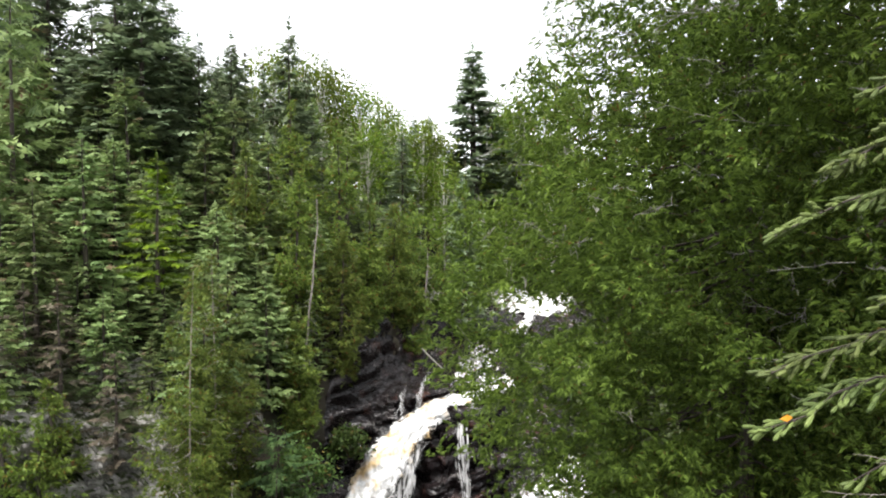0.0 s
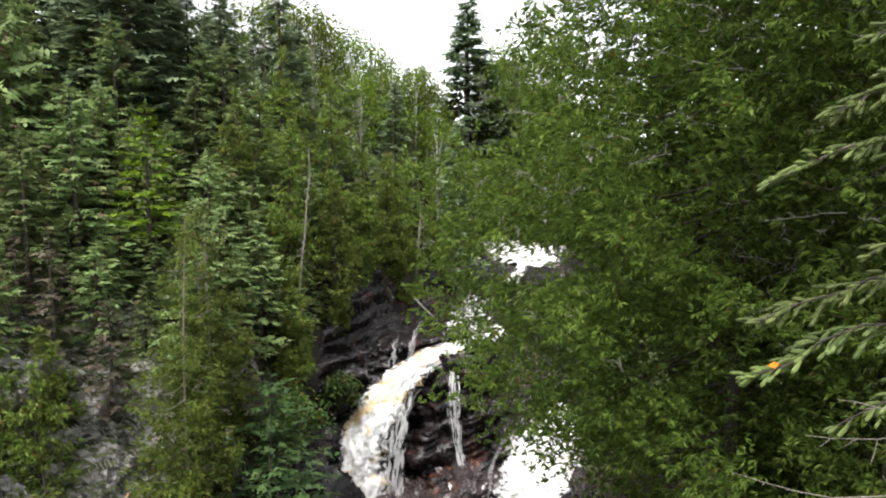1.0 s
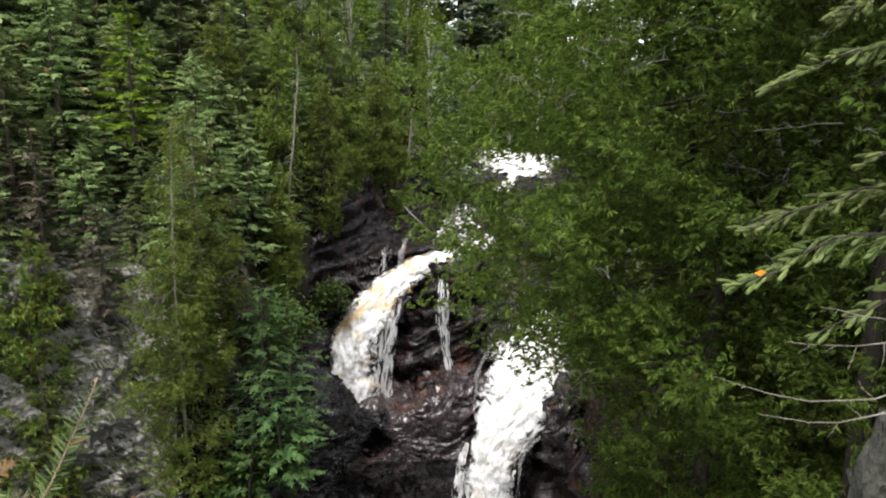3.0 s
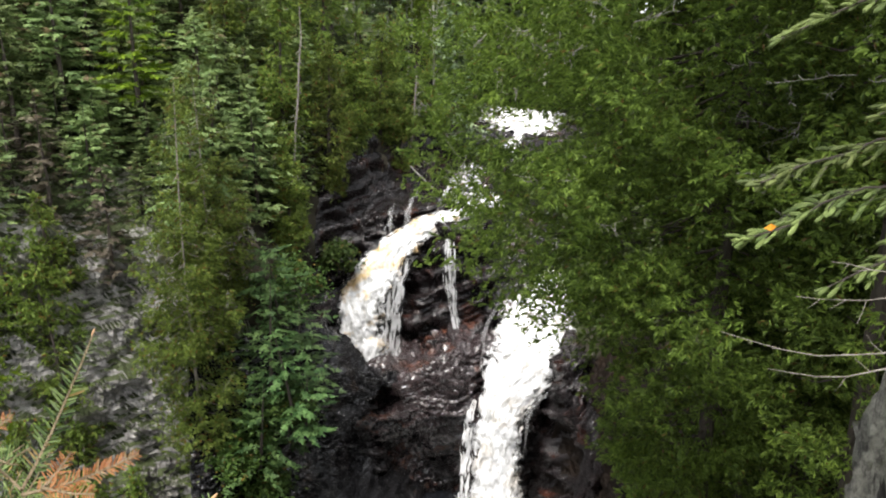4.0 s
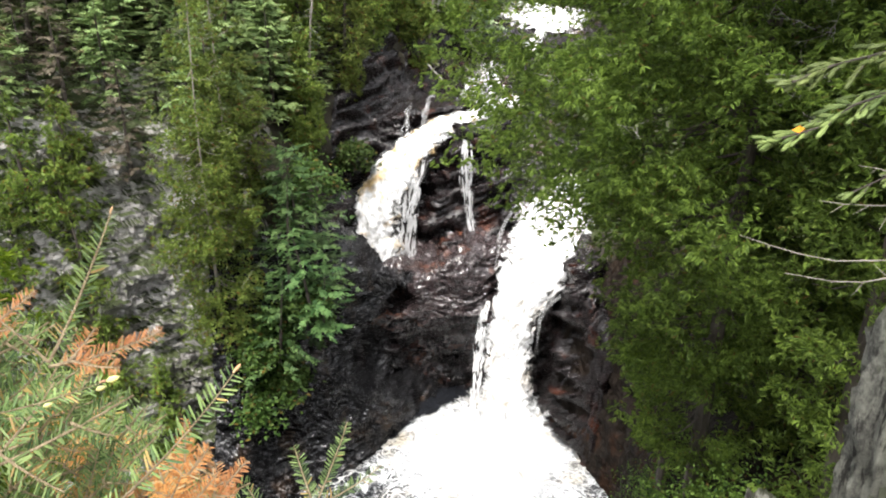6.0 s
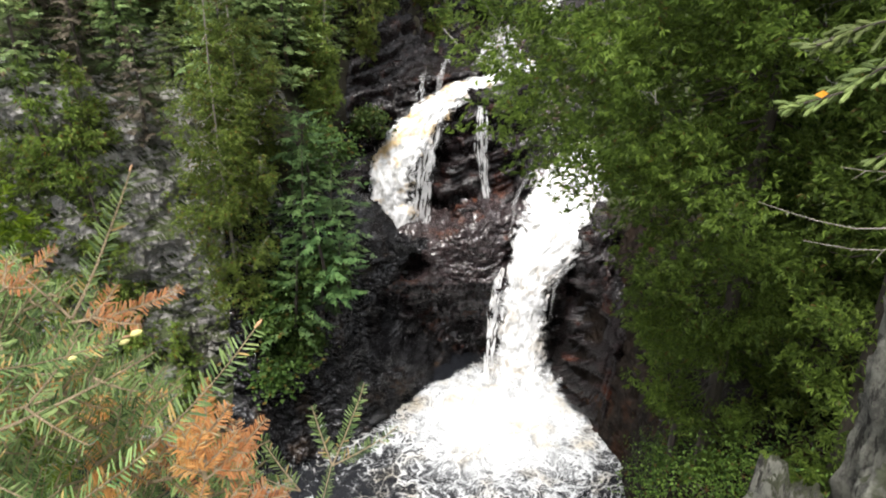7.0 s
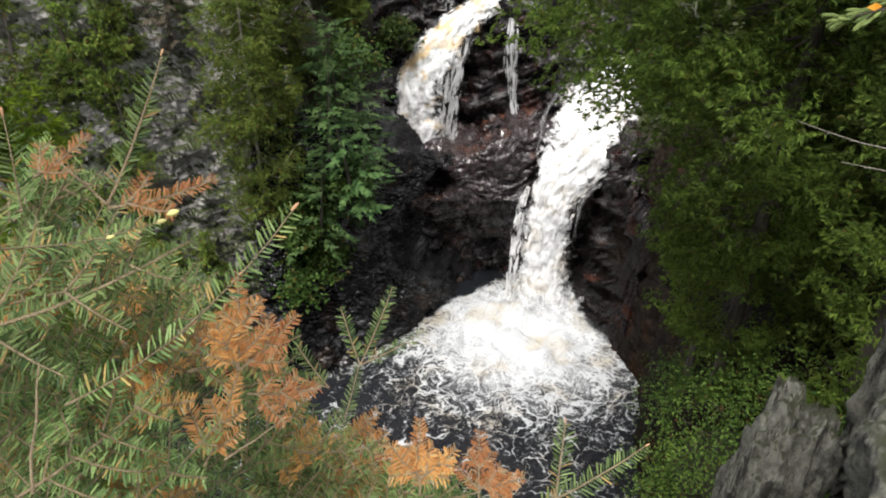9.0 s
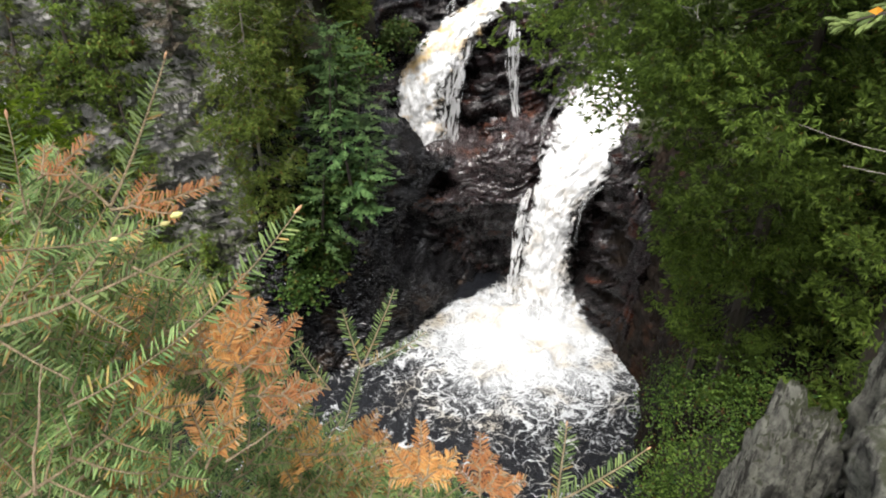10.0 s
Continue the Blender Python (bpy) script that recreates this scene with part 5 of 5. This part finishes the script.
def needle_bough(parent, root, tip, seed, shoots, mat, size=0.09):
    r = np.random.default_rng(seed)
    root, tip = np.array(root, float), np.array(tip, float)
    s = np.linspace(0, 1, 8)[:, None]
    ln = np.linalg.norm(tip - root)
    cu = root + (tip - root) * s + np.array([0, 0, 1]) * (0.12 * ln * np.sin(s * 3.1)) + r.normal(0, 0.035, (8, 3)) * np.sin(s * 3.1)
    w = Pile()
    w.tube(cu, np.linspace(0.014, 0.004, 8), 5)
    out = (tip - root) / ln
    side = np.cross(out, [0, 0, 1])
    side /= np.linalg.norm(side)
    pl, dr = [], []
    for i in range(shoots):
        q = min(1.0, 0.15 + 0.85 * r.random() ** 0.7)
        sg = -1 if i % 2 else 1
        sub = 0.2 * ln * (1.08 - q) * r.uniform(0.4, 1.4) + 0.06
        p0 = along(cu, np.array([q]))[0]
        d = out * 0.8 + side * sg * 0.8 + np.array([0, 0, r.normal(-0.25, 0.25)])
        d /= np.linalg.norm(d)
        w.tube(np.array([p0, p0 + d * sub * 0.5, p0 + d * sub]), [0.005, 0.004, 0.002], 4)
        m = max(1, int(sub / 0.045))
        for j in range(m):
            b = p0 + d * sub * (j + 0.6) / m
            e = d + (out * 0.4 + side * r.normal(0, 0.6) * (1 if j < m - 1 else 0.1)) + np.array([0, 0, r.normal(-0.25, 0.3)])
            pl.append(b)
            dr.append(e)
    pl.append(tip)
    dr.append(out)
    pl, dr = np.array(pl), np.array(dr)
    bough = part("bough", w, BARK, parent)
    nd = Pile()
    k = len(pl)
    nd.add(*SHOOT, turns(dr, r.normal(0, 0.2, (k, 3)) + np.array([0, 0, 1])) * (size * r.uniform(0.75, 1.2, k))[:, None, None], pl)
    part("needles", nd, mat, bough, "pale blue-green spruce shoots")


SHOOT = shoot_shape()
young = thing("young_spruce", (0, 0, 0), "young spruce with pale blue-green new shoots", "spruce tree")
tr = Pile()
tr.tube([(3.6, 4.3, 16.8), (3.55, 4.3, 20), (3.5, 4.25, 23), (3.5, 4.2, 26)], [0.10, 0.08, 0.06, 0.03], 8)
part("trunk", tr, BARK, young)
for i, (a, b, n) in enumerate([((3.5, 4.25, 22.75), (2.06, 3.9, 22.5), 22), ((3.5, 4.3, 22.35), (1.98, 4.5, 22.13), 24), ((3.5, 4.3, 21.45), (1.92, 4.45, 21.27), 24),
                               ((3.5, 4.3, 21.2), (1.87, 4.42, 20.93), 28), ((3.5, 4.3, 21.0), (2.4, 4.4, 20.62), 16), ((3.5, 4.3, 23.2), (2.5, 4.3, 23.0), 16), ((3.5, 4.3, 21.9), (2.5, 4.3, 21.7), 16)]):
    needle_bough(young, a, b, 500 + i, int(n * 1.3), BLUE_SPRUCE)
dr_ = np.random.default_rng(31)
for i, (a, b, sag) in enumerate([((3.4, 4.3, 20.75), (2.15, 4.3, 20.62), 0.10), ((3.4, 4.3, 20.5), (1.75, 4.4, 20.35), 0.25), ((3.3, 4.3, 20.45), (2.0, 4.2, 20.15), 0.18),
                                 ((3.3, 4.3, 20.9), (2.3, 4.2, 20.85), 0.12)]):
    s = np.linspace(0, 1, 9)[:, None]
    cu = np.array(a) + (np.array(b) - np.array(a)) * s - np.array([0, 0, 1]) * sag * np.sin(s * 3.1) + dr_.normal(0, 0.012, (9, 3))
    w = Pile()
    w.tube(cu, np.linspace(0.007, 0.002, 9), 5)
    for k in range(2, 8):
        e = cu[k] + np.array([-0.5, dr_.normal(0, 0.4), dr_.normal(0, 0.6)]) * dr_.uniform(0.05, 0.2)
        w.tube(np.array([cu[k], (cu[k] + e) / 2 + dr_.normal(0, 0.01, 3), e]), [0.003, 0.002, 0.001], 4)
    part("dead_branch", w, PALE_BARK, young, "bare grey dead branch")
leaf = Pile()
leaf.raw([(1.96, 4.42, 21.0), (2.0, 4.41, 21.03), (2.04, 4.42, 21.01), (2.0, 4.4, 20.985)], [(0, 1, 3), (1, 2, 3)])
part("dead_leaf", leaf, DEAD_LEAF, young, "single orange leaf caught on a twig")


# ---- balsam fir at the lookout's edge ----
NEEDLE = (np.array([(0, 0, 0), (0.055, 0.3, 0.02), (0.053, 0.85, 0.05), (0, 1, 0.04), (-0.053, 0.85, 0.05), (-0.055, 0.3, 0.02)]),
          np.array([(0, 1, 2), (0, 2, 3), (0, 3, 4), (0, 4, 5)]))


def fir_twig(wood, needles, root, tip, r, gap=0.0019, length=0.021, up=(0, 0, 1), thick=0.0012, bare=0.12, tuft=True):
    root, tip = np.array(root, float), np.array(tip, float)
    ln = np.linalg.norm(tip - root)
    d = (tip - root) / ln
    s = np.linspace(0, 1, 6)[:, None]
    cu = root + (tip - root) * s + np.array([0, 0, -1]) * (0.05 * ln * np.sin(s * 3.1)) + r.normal(0, 0.004 * ln, (6, 3)) * s
    wood.tube(cu, np.linspace(thick * 1.5, thick * 0.7, 6), 5)
    side = np.cross(d, up)
    side /= np.linalg.norm(side) + 1e-9
    upn = np.cross(side, d)
    n = max(6, int(ln * (1 - bare) / gap))
    q = bare + (1 - bare) * np.arange(n) / n
    pl = along(cu, q)
    sg = np.where(np.arange(n) % 2, 1.0, -1.0)[:, None]
    dr = side * sg * r.uniform(0.75, 1.15, (n, 1)) + d * r.uniform(0.3, 0.75, (n, 1)) + upn * r.normal(0.28, 0.3, (n, 1))
    sz = length * r.uniform(0.65, 1.15, n) * (1 - 0.45 * np.clip((q - 0.75) / 0.25, 0, 1))
    sz *= np.where(r.random(n) < 0.12, 0.4, 1)
    needles.add(*NEEDLE, turns(dr, np.tile(upn, (n, 1)) + r.normal(0, 0.35, (n, 3))) * sz[:, None, None], pl)


def fir_branch(parent, root, tip, seed, side_twigs, mat, label, spread=0.45, length=0.021, up=(0, 0, 1), thick=0.0014):
    """One branch: a stem with paired side twigs, each set with two ranks of flat needles."""
    r = np.random.default_rng(seed)
    root, tip = np.array(root, float), np.array(tip, float)
    ln = np.linalg.norm(tip - root)
    d = (tip - root) / ln
    side = np.cross(d, up)
    side /= np.linalg.norm(side) + 1e-9
    w, nd = Pile(), Pile()
    gap = 0.001 if mat is DEAD_FIR else 0.002
    fir_twig(w, nd, root, tip, r, gap, length, up, thick)
    for i in range(side_twigs):
        q = 0.15 + 0.6 * (i // 2) / max(1, side_twigs // 2) + r.uniform(-0.03, 0.03)
        sg = -1 if i % 2 else 1
        p = root + (tip - root) * q
        sub = spread * ln * (1.1 - q) * r.uniform(0.75, 1.2)
        e = p + (d * 0.75 + side * sg * r.uniform(0.6, 0.9) + np.array([0, 0, r.normal(0, 0.12)])) * sub
        fir_twig(w, nd, p, e, r, gap, length, up)
    b = part("branch", w, TWIG, parent, label)
    part("needles", nd, mat, b)
    return b


fir = thing("balsam_fir", (0, 0, 0), "young balsam fir with rusty dead branch tips", "fir tree")
st = Pile()
st.tube([(-0.98, 0.62, 19.5), (-0.9, 0.62, 20.4), (-0.8, 0.6, 21.1), (-0.72, 0.6, 21.7)], [0.03, 0.026, 0.02, 0.01], 8)
part("stem", st, BARK, fir)
VIEW_UP = (0.1, -0.55, 0.8)
fr_noise = np.random.default_rng(9)
GREEN_TWIGS = [((-0.27, 0.45, 21.58), (-0.19, 0.515, 21.661)), ((-0.357, 0.407, 21.531), (-0.265, 0.455, 21.582)), ((-0.463, 0.693, 21.551), (-0.412, 0.786, 21.698)),
               ((-0.448, 0.543, 21.624), (-0.461, 0.574, 21.705)), ((-0.433, 0.483, 21.624), (-0.348, 0.593, 21.595)),
               ((-0.298, 1.176, 20.926), (-0.349, 1.243, 21.024)), ((-0.298, 1.176, 20.926), (-0.243, 1.289, 21.057)), ((-0.298, 1.176, 20.926), (-0.168, 1.243, 20.98)),
               ((-0.344, 0.933, 20.802), (-0.298, 1.176, 20.926)), ((-0.353, 1.119, 20.908), (-0.434, 1.177, 20.973)), ((-0.353, 1.119, 20.908), (-0.433, 1.135, 20.924)),
               ((0.079, 0.717, 21.104), (0.089, 0.795, 21.179)), ((0.04, 0.68, 21.12), (0.19, 0.73, 21.21))]
DEAD_TWIGS = [((-0.448, 0.669, 21.562), (-0.356, 0.746, 21.565)), ((-0.555, 0.707, 21.572), (-0.504, 0.76, 21.608)), ((-0.40, 0.816, 21.21), (-0.415, 0.903, 21.33)),
              ((-0.40, 0.816, 21.21), (-0.325, 0.892, 21.266)), ((-0.40, 0.816, 21.21), (-0.444, 0.855, 21.282)), ((-0.426, 0.708, 21.119), (-0.40, 0.816, 21.21)),
              ((-0.384, 0.797, 21.183), (-0.281, 0.83, 21.176)), ((-0.121, 0.774, 21.021), (-0.132, 0.859, 21.099)), ((-0.121, 0.79, 21.04), (-0.177, 0.825, 21.073)),
              ((-0.121, 0.79, 21.04), (-0.07, 0.831, 21.067)), ((-0.029, 0.777, 21.018), (-0.036, 0.855, 21.089)), ((-0.029, 0.79, 21.03), (0.039, 0.805, 21.045))]
for i, (a, b) in enumerate(GREEN_TWIGS):
    fir_branch(fir, a, b, 600 + i, 0, FIR, "green fir branch", up=VIEW_UP, length=0.0175 if a[1] < 0.6 else 0.021, thick=0.0007 if a[1] < 0.6 else 0.0013)
    if b[1] < 0.8:
        tp = Pile()
        end, way = np.array(b), (np.array(b) - np.array(a)) / np.linalg.norm(np.array(b) - np.array(a))
        tp.tube([end - way * 0.003, end + way * 0.001, end + way * 0.004, end + way * 0.006], [0.0007, 0.0014, 0.0012, 0.0003], 6)
        part("tip_bud", tp, TIP, fir, "pinkish tan resting bud")
for i, (a, b) in enumerate(DEAD_TWIGS):
    fir_branch(fir, a, b, 640 + i, 2 if i < 2 else 4, DEAD_FIR, "rusty dead fir branch", up=VIEW_UP, length=0.014 if i < 2 else 0.019, spread=0.45)
for a, b in (((-0.385, 0.693, 21.157), (-0.315, 0.75, 21.18)), ((-0.463, 0.693, 21.551), (-0.507, 0.693, 21.606)), ((-0.437, 0.429, 21.397), (-0.479, 0.54, 21.454))):
    w = Pile()
    w.tube(np.linspace(a, b, 5) + fr_noise.normal(0, 0.002, (5, 3)), np.linspace(0.0017, 0.0009, 5), 6)
    part("bare_twig", w, TWIG, fir, "bare broken grey twig")
for a, k in (((-0.292, 0.504, 21.654), 1.0), ((-0.30, 0.50, 21.648), 0.8), ((-0.352, 0.508, 21.625), 0.7)):
    bd = Pile()
    bd.tube(np.array(a) + np.array([(0, 0, 0), (0.003, 0.001, 0.001), (0.007, 0.002, 0.002), (0.0095, 0.003, 0.003)]) * k, np.array([0.001, 0.0028, 0.0024, 0.0004]) * k, 7)
    part("bud", bd, BUD, fir, "pale yellow bud")
fr = np.random.default_rng(77)
for i in range(185):
    # the crown slopes away below the lookout: side and drop are given per metre ahead
    a = -1.05 + 1.0 * fr.random() ** 1.25
    top = float(np.interp(a, [-1.05, -0.78, -0.645, -0.56, -0.47, -0.42, -0.33, -0.2, -0.02], [-0.62, -0.54, -0.6, -0.65, -0.71, -0.9, -1.03, -1.14, -1.26]))
    e = top - (1.5 + top) * fr.random() ** 1.15 - 0.05
    y = fr.uniform(0.66, 1.05) if a < -0.62 else fr.uniform(0.86, 1.25)
    tip = np.array([a * y, y, 22 + e * y]) + np.array([0.05, 0.02, 0.03])
    way = np.array([fr.uniform(0.5, 1.0), fr.uniform(-0.35, 0.45), fr.uniform(0.15, 0.75)])
    foot = tip - way / np.linalg.norm(way) * fr.uniform(0.16, 0.30)
    dead = fr.random() < 0.13
    fir_branch(fir, foot, tip, 700 + i, int(fr.integers(4, 9)), DEAD_FIR if dead else FIR, "rusty dead fir branch" if dead else "green fir branch", 0.5, 0.023, VIEW_UP, 0.002)
